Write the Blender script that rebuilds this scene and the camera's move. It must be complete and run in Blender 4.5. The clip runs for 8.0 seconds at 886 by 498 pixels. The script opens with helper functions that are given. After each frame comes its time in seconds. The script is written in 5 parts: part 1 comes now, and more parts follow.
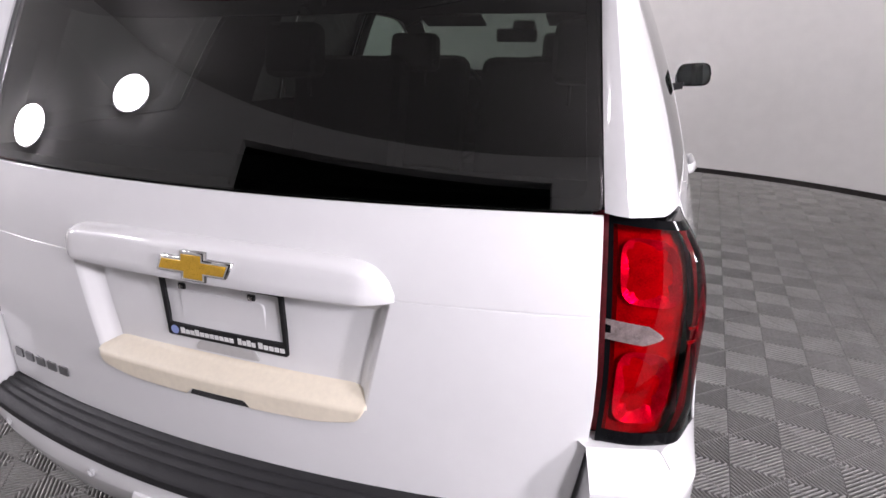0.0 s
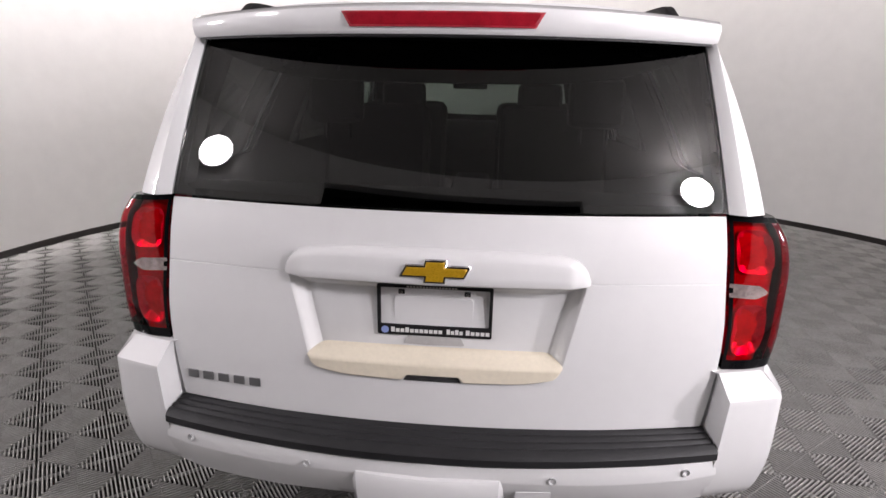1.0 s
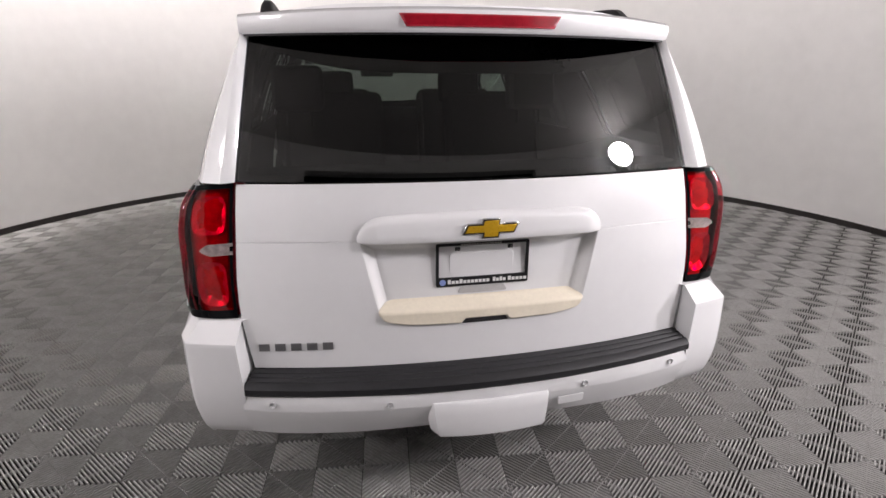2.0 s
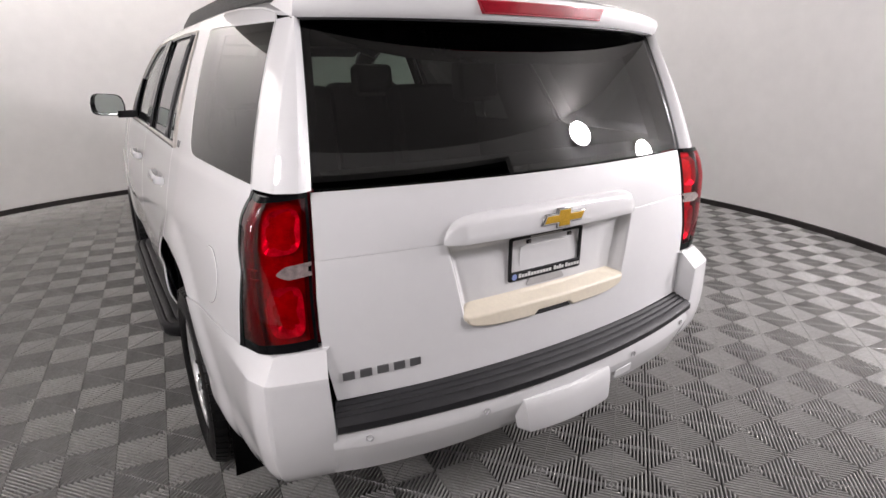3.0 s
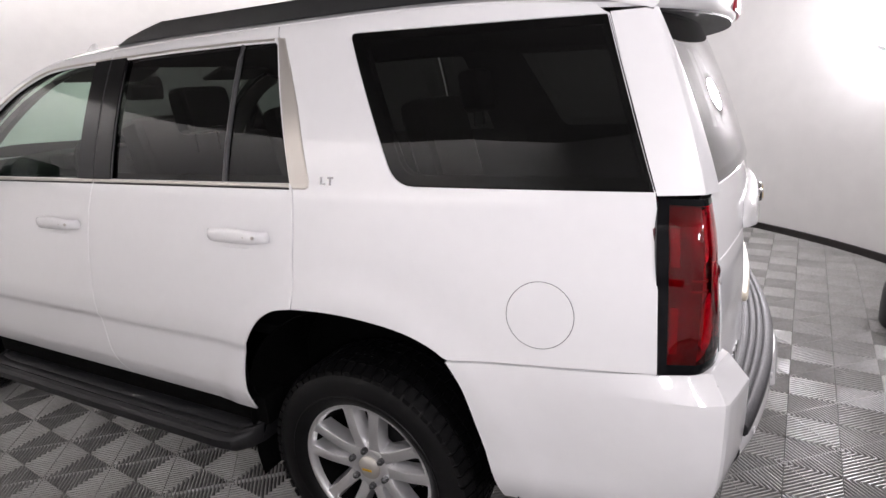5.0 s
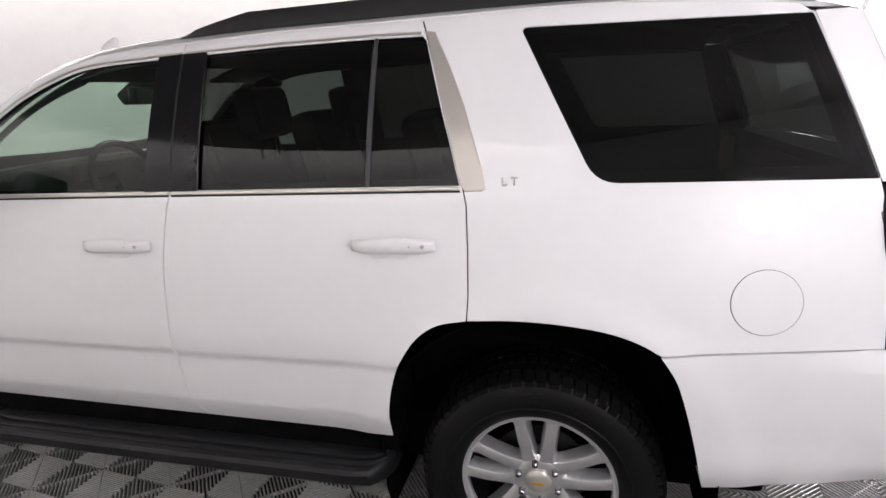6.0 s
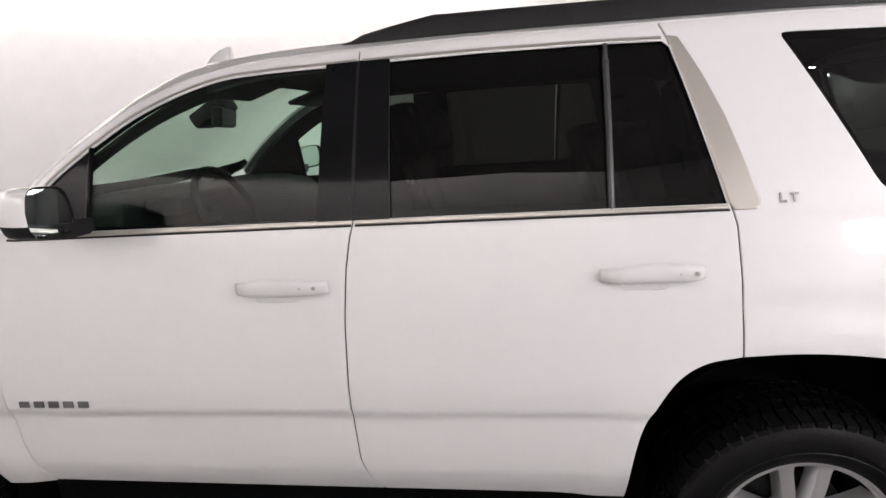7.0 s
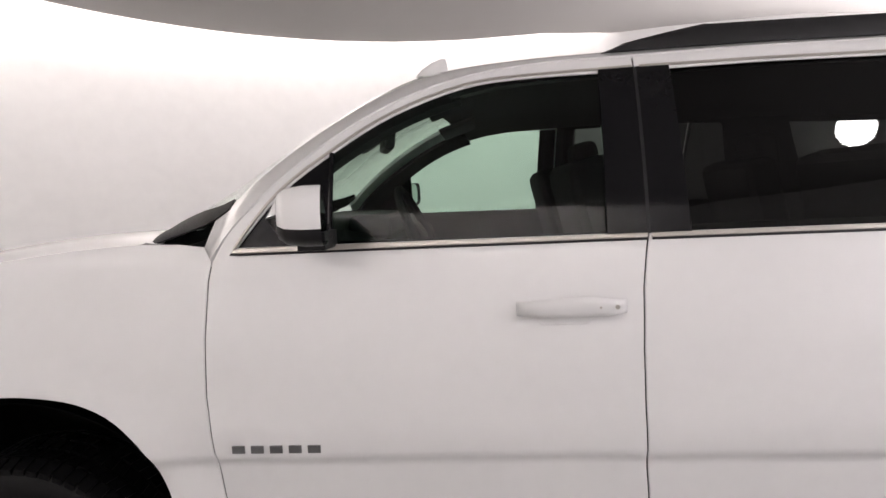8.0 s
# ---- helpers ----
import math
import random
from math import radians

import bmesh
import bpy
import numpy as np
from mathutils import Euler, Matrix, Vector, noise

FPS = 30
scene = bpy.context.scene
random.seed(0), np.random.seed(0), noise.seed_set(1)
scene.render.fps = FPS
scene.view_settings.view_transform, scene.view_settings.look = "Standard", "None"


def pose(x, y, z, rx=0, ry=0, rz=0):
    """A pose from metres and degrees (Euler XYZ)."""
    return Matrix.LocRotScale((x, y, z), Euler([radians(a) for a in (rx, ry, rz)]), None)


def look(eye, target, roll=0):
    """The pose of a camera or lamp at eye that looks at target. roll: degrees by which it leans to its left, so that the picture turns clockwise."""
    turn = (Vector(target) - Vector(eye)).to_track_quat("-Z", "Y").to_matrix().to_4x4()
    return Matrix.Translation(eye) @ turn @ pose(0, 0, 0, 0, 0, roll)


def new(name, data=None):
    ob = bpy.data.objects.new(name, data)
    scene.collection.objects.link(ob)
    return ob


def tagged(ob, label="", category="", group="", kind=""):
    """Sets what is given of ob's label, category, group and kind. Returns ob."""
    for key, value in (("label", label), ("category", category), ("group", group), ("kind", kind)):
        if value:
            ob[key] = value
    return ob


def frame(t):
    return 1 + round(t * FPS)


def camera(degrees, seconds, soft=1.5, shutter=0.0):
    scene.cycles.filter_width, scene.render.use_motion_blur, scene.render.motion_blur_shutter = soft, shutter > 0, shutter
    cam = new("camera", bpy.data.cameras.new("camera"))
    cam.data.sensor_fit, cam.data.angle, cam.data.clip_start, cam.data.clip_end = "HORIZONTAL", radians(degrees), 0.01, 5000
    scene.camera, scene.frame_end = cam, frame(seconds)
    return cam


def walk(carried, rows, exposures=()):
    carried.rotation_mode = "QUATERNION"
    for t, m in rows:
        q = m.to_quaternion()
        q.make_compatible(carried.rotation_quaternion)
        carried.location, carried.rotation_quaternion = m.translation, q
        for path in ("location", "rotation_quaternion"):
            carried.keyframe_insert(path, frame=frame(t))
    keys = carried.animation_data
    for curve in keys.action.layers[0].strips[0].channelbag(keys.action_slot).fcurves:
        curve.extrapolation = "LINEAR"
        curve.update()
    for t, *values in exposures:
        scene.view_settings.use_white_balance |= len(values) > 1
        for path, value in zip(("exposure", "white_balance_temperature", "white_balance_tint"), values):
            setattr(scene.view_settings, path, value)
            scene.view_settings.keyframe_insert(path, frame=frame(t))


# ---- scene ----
cam = camera(77.7, 8.0)
PATH = [
    (0, (0.784, -0.635, 1.566), (0.173, 1.146, 0.89), 0.5),
    (0.2, (0.667, -0.804, 1.574), (0.161, 1.015, 0.915), 0.3),
    (0.3, (0.607, -0.875, 1.589), (0.134, 0.959, 0.945), 0.1),
    (0.5, (0.49, -0.984, 1.619), (0.116, 0.883, 1.007), 0.2),
    (0.8, (0.282, -1.103, 1.588), (0.024, 0.803, 1.04), 1.1),
    (1, (0.131, -1.164, 1.606), (-0.025, 0.753, 1.056), 1.2),
    (1.2, (-0.006, -1.236, 1.59), (-0.021, 0.688, 1.044), 1.6),
    (1.5, (-0.195, -1.376, 1.562), (-0.073, 0.548, 1.033), 0.9),
    (1.8, (-0.38, -1.437, 1.61), (-0.08, 0.456, 1.04), 0.4),
    (2, (-0.475, -1.432, 1.61), (-0.086, 0.436, 1.021), 0.0),
    (2.2, (-0.607, -1.388, 1.59), (-0.088, 0.452, 0.997), -0.6),
    (3.3, (-1.38, -0.911, 1.601), (-0.22, 0.601, 0.992), -0.5),
    (3.5, (-1.467, -0.797, 1.588), (-0.231, 0.652, 0.976), -1.2),
    (3.8, (-1.606, -0.567, 1.568), (-0.276, 0.791, 0.947), -2.0),
    (4, (-1.711, -0.415, 1.576), (-0.307, 0.881, 0.985), -2.4),
    (4.2, (-1.825, -0.283, 1.558), (-0.34, 0.926, 0.98), -2.6),
    (5.3, (-2.297, 0.505, 1.596), (-0.542, 1.287, 1.039), -4.0),
    (5.5, (-2.33, 0.68, 1.6), (-0.544, 1.386, 1.041), -4.1),
    (5.8, (-2.406, 0.943, 1.592), (-0.575, 1.529, 1.04), -3.9),
    (6, (-2.46, 1.108, 1.592), (-0.603, 1.614, 1.049), -3.6),
    (6.3, (-2.473, 1.348, 1.572), (-0.584, 1.769, 1.066), -3.6),
    (6.5, (-2.446, 1.537, 1.562), (-0.544, 1.896, 1.061), -3.6),
    (6.8, (-2.408, 1.821, 1.561), (-0.485, 2.144, 1.117), -3.8),
    (7, (-2.401, 2.015, 1.569), (-0.465, 2.274, 1.139), -3.7),
    (7.3, (-2.445, 2.291, 1.569), (-0.495, 2.489, 1.17), -3.5),
    (7.5, (-2.459, 2.47, 1.564), (-0.496, 2.637, 1.219), -3.2),
    (7.8, (-2.427, 2.723, 1.524), (-0.452, 2.85, 1.236), -3.1),
    (8, (-2.338, 2.885, 1.461), (-0.355, 3.027, 1.249), -2.6),
]
EXPOSURES = [(0.0, 0.60, 6250, 23), (1.0, 0.54, 6450, 20), (2.0, 0.58, 6500, 19), (3.5, 0.74, 6450, 19), (5.5, 0.83, 6350, 20), (6.5, 0.95, 6350, 19), (7.0, 0.98, 6500, 19), (8.0, 0.90, 6550, 20)]
walk(cam, [(t, look(eye, target, roll)) for t, eye, target, roll in PATH], EXPOSURES)

# ---------------------------------------------------------------- world and lights
world = bpy.data.worlds.new("studio_dark")
scene.world = world
world.use_nodes = True
world.node_tree.nodes["Background"].inputs[0].default_value = (0.02, 0.02, 0.02, 1)
world.node_tree.nodes["Background"].inputs[1].default_value = 0.2

ROOM = Vector((0.43, 3.05, 0.0))
ROOM_R = 4.90
LAMP_POWER = 138.0
COVE_POWER = 4.7
COVE_UP = 2.6


# ---------------------------------------------------------------- materials
def material(name, colour, rough=0.5, metal=0.0, coat=0.0, vary=0.0, scale=8.0, bump=0.0, bump_scale=200.0, spec=0.5, stretch=None):
    m = bpy.data.materials.new(name)
    m.use_nodes = True
    nt = m.node_tree
    b = nt.nodes["Principled BSDF"]
    b.inputs["Base Color"].default_value = (*colour, 1)
    b.inputs["Roughness"].default_value = rough
    b.inputs["Metallic"].default_value = metal
    b.inputs["Coat Weight"].default_value = coat
    b.inputs["Coat Roughness"].default_value = 0.03
    b.inputs["Specular IOR Level"].default_value = spec
    co = nt.nodes.new("ShaderNodeTexCoord")
    src = co.outputs["Object"]
    if stretch:
        mp = nt.nodes.new("ShaderNodeMapping")
        mp.inputs["Scale"].default_value = stretch
        nt.links.new(src, mp.inputs["Vector"])
        src = mp.outputs["Vector"]
    if vary:
        n1, n2 = nt.nodes.new("ShaderNodeTexNoise"), nt.nodes.new("ShaderNodeTexNoise")
        n1.inputs["Scale"].default_value, n2.inputs["Scale"].default_value = scale, scale * 9
        n1.inputs["Detail"].default_value, n2.inputs["Detail"].default_value = 4, 3
        add = nt.nodes.new("ShaderNodeMath")
        add.operation = "ADD"
        ramp = nt.nodes.new("ShaderNodeMapRange")
        ramp.inputs["From Min"].default_value, ramp.inputs["From Max"].default_value = 0.7, 1.3
        ramp.inputs["To Min"].default_value, ramp.inputs["To Max"].default_value = 1 - vary, 1 + vary
        mix = nt.nodes.new("ShaderNodeVectorMath")
        mix.operation = "SCALE"
        mix.inputs[0].default_value = colour
        for n in (n1, n2):
            nt.links.new(src, n.inputs["Vector"])
        nt.links.new(n1.outputs["Fac"], add.inputs[0])
        nt.links.new(n2.outputs["Fac"], add.inputs[1])
        nt.links.new(add.outputs[0], ramp.inputs["Value"])
        nt.links.new(ramp.outputs[0], mix.inputs["Scale"])
        nt.links.new(mix.outputs[0], b.inputs["Base Color"])
        rr = nt.nodes.new("ShaderNodeMapRange")
        rr.inputs["From Min"].default_value, rr.inputs["From Max"].default_value = 0.3, 0.7
        rr.inputs["To Min"].default_value, rr.inputs["To Max"].default_value = max(0.02, rough * 0.85), min(1, rough * 1.15)
        nt.links.new(n2.outputs["Fac"], rr.inputs["Value"])
        nt.links.new(rr.outputs[0], b.inputs["Roughness"])
    if bump:
        n3 = nt.nodes.new("ShaderNodeTexNoise")
        n3.inputs["Scale"].default_value = bump_scale
        n3.inputs["Detail"].default_value = 2
        bp = nt.nodes.new("ShaderNodeBump")
        bp.inputs["Strength"].default_value = bump
        bp.inputs["Distance"].default_value = 0.002
        nt.links.new(src, n3.inputs["Vector"])
        nt.links.new(n3.outputs["Fac"], bp.inputs["Height"])
        nt.links.new(bp.outputs[0], b.inputs["Normal"])
    return m


def glass(name, tint, gloss=1.0, rough=0.0, r0=0.046):
    """Thin tinted pane: what passes is tinted, what is mirrored follows Fresnel."""
    m = bpy.data.materials.new(name)
    m.use_nodes = True
    nt = m.node_tree
    nt.nodes.remove(nt.nodes["Principled BSDF"])
    out = nt.nodes["Material Output"]
    tr, gl = nt.nodes.new("ShaderNodeBsdfTransparent"), nt.nodes.new("ShaderNodeBsdfGlossy")
    fr, mx = nt.nodes.new("ShaderNodeLayerWeight"), nt.nodes.new("ShaderNodeMixShader")
    pw, ad = nt.nodes.new("ShaderNodeMath"), nt.nodes.new("ShaderNodeMath")
    pw.operation, ad.operation = "POWER", "MULTIPLY_ADD"
    pw.inputs[1].default_value = 5.0
    ad.inputs[1].default_value, ad.inputs[2].default_value = 0.93, r0
    tr.inputs["Color"].default_value = (*tint, 1)
    gl.inputs["Color"].default_value = (gloss, gloss, gloss, 1)
    gl.inputs["Roughness"].default_value = rough
    fr.inputs["Blend"].default_value = 0.5
    nt.links.new(fr.outputs["Facing"], pw.inputs[0])
    nt.links.new(pw.outputs[0], ad.inputs[0])
    nt.links.new(ad.outputs[0], mx.inputs[0])
    nt.links.new(tr.outputs[0], mx.inputs[1])
    nt.links.new(gl.outputs[0], mx.inputs[2])
    nt.links.new(mx.outputs[0], out.inputs["Surface"])
    return m


def glowing(name, colour, strength):
    m = bpy.data.materials.new(name)
    m.use_nodes = True
    b = m.node_tree.nodes["Principled BSDF"]
    b.inputs["Base Color"].default_value = (*colour, 1)
    b.inputs["Emission Color"].default_value = (*colour, 1)
    b.inputs["Emission Strength"].default_value = strength
    return m


PAINT = material("white_paint", (0.77, 0.772, 0.775), 0.38, 0.0, 1.0, vary=0.012, scale=3, spec=0.4)
CREAM = material("yellowed_plastic", (0.80, 0.73, 0.59), 0.42, vary=0.05, scale=9, bump=0.05)
BLACK_GLOSS = material("gloss_black_plastic", (0.005, 0.005, 0.006), 0.10, vary=0.1, spec=0.16)
BLACK = material("black_plastic", (0.010, 0.010, 0.011), 0.5, spec=0.3, vary=0.2, scale=20, bump=0.25, bump_scale=500)
PAD = material("grained_step_plastic", (0.013, 0.013, 0.0148), 0.55, spec=0.42, vary=0.25, scale=14, bump=0.3, bump_scale=420)
RUBBER = material("tyre_rubber", (0.0030, 0.0030, 0.0033), 0.42, spec=0.22, vary=0.3, scale=25, bump=0.3, bump_scale=260)
LINER = material("dark_liner", (0.0025, 0.0025, 0.0025), 0.9, spec=0.05, vary=0.3, scale=15, bump=0.4, bump_scale=120)
CHROME = material("chrome", (0.75, 0.75, 0.75), 0.09, 1.0)
SATIN = material("satin_trim", (0.50, 0.475, 0.44), 0.32, 0.6)
UPRIGHT = material("dark_grey_upright", (0.045, 0.045, 0.047), 0.4, spec=0.4, vary=0.1)
ALLOY = material("silver_alloy", (0.74, 0.74, 0.745), 0.33, 0.85, vary=0.03, scale=6)
GOLD = material("gold_enamel", (0.62, 0.36, 0.015), 0.3, 0.3, 0.6, vary=0.06, scale=60)
BADGE = material("badge_grey", (0.13, 0.13, 0.135), 0.25, 0.8)
BADGE_BAR = material("badge_bar_grey", (0.20, 0.20, 0.205), 0.3, 0.6)
BADGE_LIGHT = material("bright_badge", (0.36, 0.36, 0.365), 0.22, 0.9)
CLOTH = material("dark_upholstery", (0.0045, 0.0045, 0.0055), 0.9, spec=0.06, vary=0.3, scale=30, bump=0.3, bump_scale=600)
TRIM_IN = material("interior_trim", (0.010, 0.010, 0.0105), 0.75, spec=0.12, vary=0.2, scale=20, bump=0.2, bump_scale=500)
HEADLINER = material("headliner_cloth", (0.04, 0.039, 0.038), 0.95, vary=0.08, scale=30, bump=0.2, bump_scale=700)
TINT = glass("privacy_glass", (0.086, 0.090, 0.087), r0=0.018)
TINT_REAR = glass("privacy_glass_rear", (0.15, 0.168, 0.157))
GREEN = glass("green_glass", (0.70, 0.86, 0.77), r0=0.020)
SCREEN = glass("windscreen_glass", (0.84, 0.90, 0.86))
CLEAR = glass("clear_lens", (0.9, 0.9, 0.9))
RED_LENS = glass("red_lens", (0.88, 0.024, 0.12), r0=0.042)
RED_DEEP = material("red_reflector", (0.34, 0.014, 0.03), 0.25, 0.0, 0.6, vary=0.15, scale=60)
RED_STRIP = material("red_strip", (0.19, 0.007, 0.016), 0.3, 0.0, 0.4, vary=0.15, scale=60)
RED_SHADE_AND_EDGE = material("flank_shade_and_inner_edge", (0.075, 0.003, 0.008), 0.35, vary=0.5, scale=30)
HIGH_RED = material("dark_red_lens", (0.30, 0.008, 0.018), 0.2, 0.0, 0.5, vary=0.2, scale=40)
LAMP_DARK = material("lamp_housing", (0.40, 0.018, 0.034), 0.35, vary=0.4, scale=40)
LAMP_SILVER = material("lamp_reflector", (0.72, 0.60, 0.60), 0.24, 0.45, vary=0.35, scale=45, bump=0.8, bump_scale=55)
CLEAR_BACK = material("clear_lamp_reflector", (0.52, 0.42, 0.41), 0.22, 0.4, vary=0.4, scale=70, bump=0.8, bump_scale=120)
MIRROR = material("mirror_glass", (0.46, 0.51, 0.49), 0.02, 1.0)
WHITE_WALL = material("white_wall_paint", (0.86, 0.853, 0.835), 0.72, vary=0.03, scale=0.7, bump=0.05, bump_scale=60)
CEILING = material("grey_ceiling_paint", (0.41, 0.398, 0.38), 0.85, vary=0.03, scale=0.6)
BASE_AND_UNLIT = material("base_strip_and_unlit_space", (0.018, 0.014, 0.013), 0.5, vary=0.3, scale=12)
TILE = material("grey_floor_plastic", (0.31, 0.306, 0.295), 0.20, spec=0.75, vary=0.16, scale=6, bump=0.1, bump_scale=300)
FLOOR_BASE = material("dark_subfloor", (0.035, 0.034, 0.033), 0.95, spec=0.02, vary=0.3, scale=5)
COVE_FILL = glowing("fill_strip", (1.0, 0.985, 0.95), COVE_POWER)
COVE_FILL_BRIGHT = glowing("brighter_fill_strip", (1.0, 0.985, 0.95), COVE_POWER * 5.2)
LIGHT_DISC = glowing("opal_light", (1.0, 0.99, 0.98), LAMP_POWER)
LIGHT_SOFT = glowing("dimmer_opal_light", (1.0, 0.99, 0.98), LAMP_POWER * 0.28)
SENSOR_RING = material("sensor_ring_grey", (0.58, 0.58, 0.585), 0.4)
SLOT_GREY = material("grey_slot_plastic", (0.46, 0.455, 0.45), 0.5, vary=0.06)
LABEL_BLUE = material("label_blue", (0.25, 0.32, 0.62), 0.4)
LABEL_WHITE = material("label_white", (0.75, 0.75, 0.74), 0.45)


# ---------------------------------------------------------------- building helpers
CAR_BASE = Vector((0.0, 2.6, 0.0))


def mesh_of(name, verts, faces, mat, sharp=35, normals=None):
    me = bpy.data.meshes.new(name)
    me.from_pydata([tuple(v) for v in verts], [], faces)
    me.materials.append(mat)
    me.polygons.foreach_set("use_smooth", [True] * len(me.polygons))
    if normals is not None:
        me.normals_split_custom_set_from_vertices([tuple(n) for n in normals])
    elif sharp:
        me.set_sharp_from_angle(angle=radians(sharp))
    me.update()
    return me


def link(name, me, parent=None, label="", at=None):
    ob = new(name, me)
    if parent is not None:
        ob.parent = parent
        if parent.name.startswith("car"):
            ob.matrix_parent_inverse = Matrix.Translation(-CAR_BASE)
    if at is not None:
        ob.matrix_basis = at
    if label:
        ob["label"] = label
    return ob


def part(name, bm, mat, parent, label="", sharp=35, at=None):
    me = bpy.data.meshes.new(name)
    bm.to_mesh(me)
    bm.free()
    me.materials.append(mat)
    me.polygons.foreach_set("use_smooth", [True] * len(me.polygons))
    me.set_sharp_from_angle(angle=radians(sharp))
    return link(name, me, parent, label, at)


def box_bm(size, at, bevel=0.0, seg=2, turn=None):
    bm = bmesh.new()
    bmesh.ops.create_cube(bm, size=1.0)
    bmesh.ops.scale(bm, vec=size, verts=bm.verts)
    if bevel:
        bmesh.ops.bevel(bm, geom=bm.edges[:], offset=bevel, segments=seg, profile=0.6, affect="EDGES")
    m = Matrix.Translation(at) @ (Euler([radians(a) for a in turn]).to_matrix().to_4x4() if turn else Matrix())
    bmesh.ops.transform(bm, matrix=m, verts=bm.verts)
    return bm


def join_bm(*bms):
    out = bms[0]
    for b in bms[1:]:
        me = bpy.data.meshes.new("tmp")
        b.to_mesh(me)
        b.free()
        out.from_mesh(me)
        bpy.data.meshes.remove(me)
    return out


def sheet(name, rows, mat, parent, label="", thick=0.0, sharp=40, closed=False, caps=False):
    """A surface through rows of points, each row of the same length."""
    n, k = len(rows), len(rows[0])
    verts = [p for r in rows for p in r]
    faces = []
    for i in range(n - 1):
        for j in range(k if closed else k - 1):
            faces.append((i * k + j, i * k + (j + 1) % k, (i + 1) * k + (j + 1) % k, (i + 1) * k + j))
    if caps:
        faces += [tuple(range(k - 1, -1, -1)), tuple((n - 1) * k + j for j in range(k))]
    bm = bmesh.new()
    vs = [bm.verts.new(v) for v in verts]
    for f in faces:
        try:
            bm.faces.new([vs[i] for i in f])
        except ValueError:
            pass
    bmesh.ops.remove_doubles(bm, verts=bm.verts, dist=1e-5)
    bmesh.ops.recalc_face_normals(bm, faces=bm.faces)
    if thick:
        bmesh.ops.solidify(bm, geom=bm.faces[:], thickness=thick)
    return part(name, bm, mat, parent, label, sharp)


def smooth(table, closed=False):
    """Monotone cubic interpolation through (a, b) pairs."""
    xs, ys = np.array([p[0] for p in table], float), np.array([p[1] for p in table], float)
    h, d = np.diff(xs), np.diff(ys) / np.diff(xs)
    m = np.r_[d[0], [0 if a * b <= 0 else (w0 + w1) / (w0 / a + w1 / b) for a, b, w0, w1 in
                     zip(d[:-1], d[1:], 2 * h[1:] + h[:-1], h[1:] + 2 * h[:-1])], d[-1]]

    def f(x):
        x = min(max(x, xs[0]), xs[-1])
        i = min(int(np.searchsorted(xs, x, side="right")) - 1, len(h) - 1)
        i = max(i, 0)
        t = (x - xs[i]) / h[i]
        return (ys[i] * (1 + 2 * t) * (1 - t) ** 2 + m[i] * h[i] * t * (1 - t) ** 2
                + ys[i + 1] * t * t * (3 - 2 * t) + m[i + 1] * h[i] * t * t * (t - 1))
    return f


def rounded(poly, radius, n=4):
    """A polygon with its corners rounded; radius is one number or one for each corner."""
    out = []
    k = len(poly)
    for i in range(k):
        a, b, c = (np.array(poly[(i + s) % k], float) for s in (-1, 0, 1))
        r = radius[i] if isinstance(radius, (list, tuple)) else radius
        la, lc = np.linalg.norm(a - b), np.linalg.norm(c - b)
        r = min(r, 0.45 * la, 0.45 * lc)
        if r < 1e-4:
            out.append(tuple(b))
            continue
        p, q = b + (a - b) / la * r, b + (c - b) / lc * r
        for s in range(n + 1):
            t = s / n
            out.append(tuple((1 - t) ** 2 * p + 2 * t * (1 - t) * b + t * t * q))
    return out


def spline(pts, n=6):
    """Catmull-Rom through open points."""
    p = [np.array(q, float) for q in pts]
    p = [2 * p[0] - p[1], *p, 2 * p[-1] - p[-2]]
    out = []
    for i in range(1, len(p) - 2):
        for s in range(n):
            t = s / n
            out.append(tuple(0.5 * (2 * p[i] + (p[i + 1] - p[i - 1]) * t + (2 * p[i - 1] - 5 * p[i] + 4 * p[i + 1] - p[i + 2]) * t * t
                                    + (3 * p[i] - p[i - 1] - 3 * p[i + 1] + p[i + 2]) * t ** 3)))
    out.append(tuple(p[-2]))
    return out


def area2(poly):
    return sum(a[0] * b[1] - b[0] * a[1] for a, b in zip(poly, poly[1:] + poly[:1]))


def dense(poly, step):
    out = []
    for a, b in zip(poly, poly[1:] + poly[:1]):
        n = max(1, int(math.hypot(b[0] - a[0], b[1] - a[1]) / step))
        out += [(a[0] + (b[0] - a[0]) * i / n, a[1] + (b[1] - a[1]) * i / n) for i in range(n)]
    clean = []
    for p in out:
        if not clean or math.hypot(p[0] - clean[-1][0], p[1] - clean[-1][1]) > 1e-4:
            clean.append(p)
    if math.hypot(clean[0][0] - clean[-1][0], clean[0][1] - clean[-1][1]) < 1e-4:
        clean.pop()
    return clean


def inset(poly, d):
    """Counterclockwise polygon moved inwards by d."""
    out = []
    k = len(poly)
    for i in range(k):
        a, b, c = (np.array(poly[(i + s) % k]) for s in (-1, 0, 1))
        u, v = (b - a) / np.linalg.norm(b - a), (c - b) / np.linalg.norm(c - b)
        n = np.array([-u[1], u[0]]) + np.array([-v[1], v[0]])
        n /= max(np.linalg.norm(n), 1e-6)
        cosine = max(0.5, float(n @ np.array([-u[1], u[0]])))
        out.append(tuple(b + n * d / cosine))
    return out


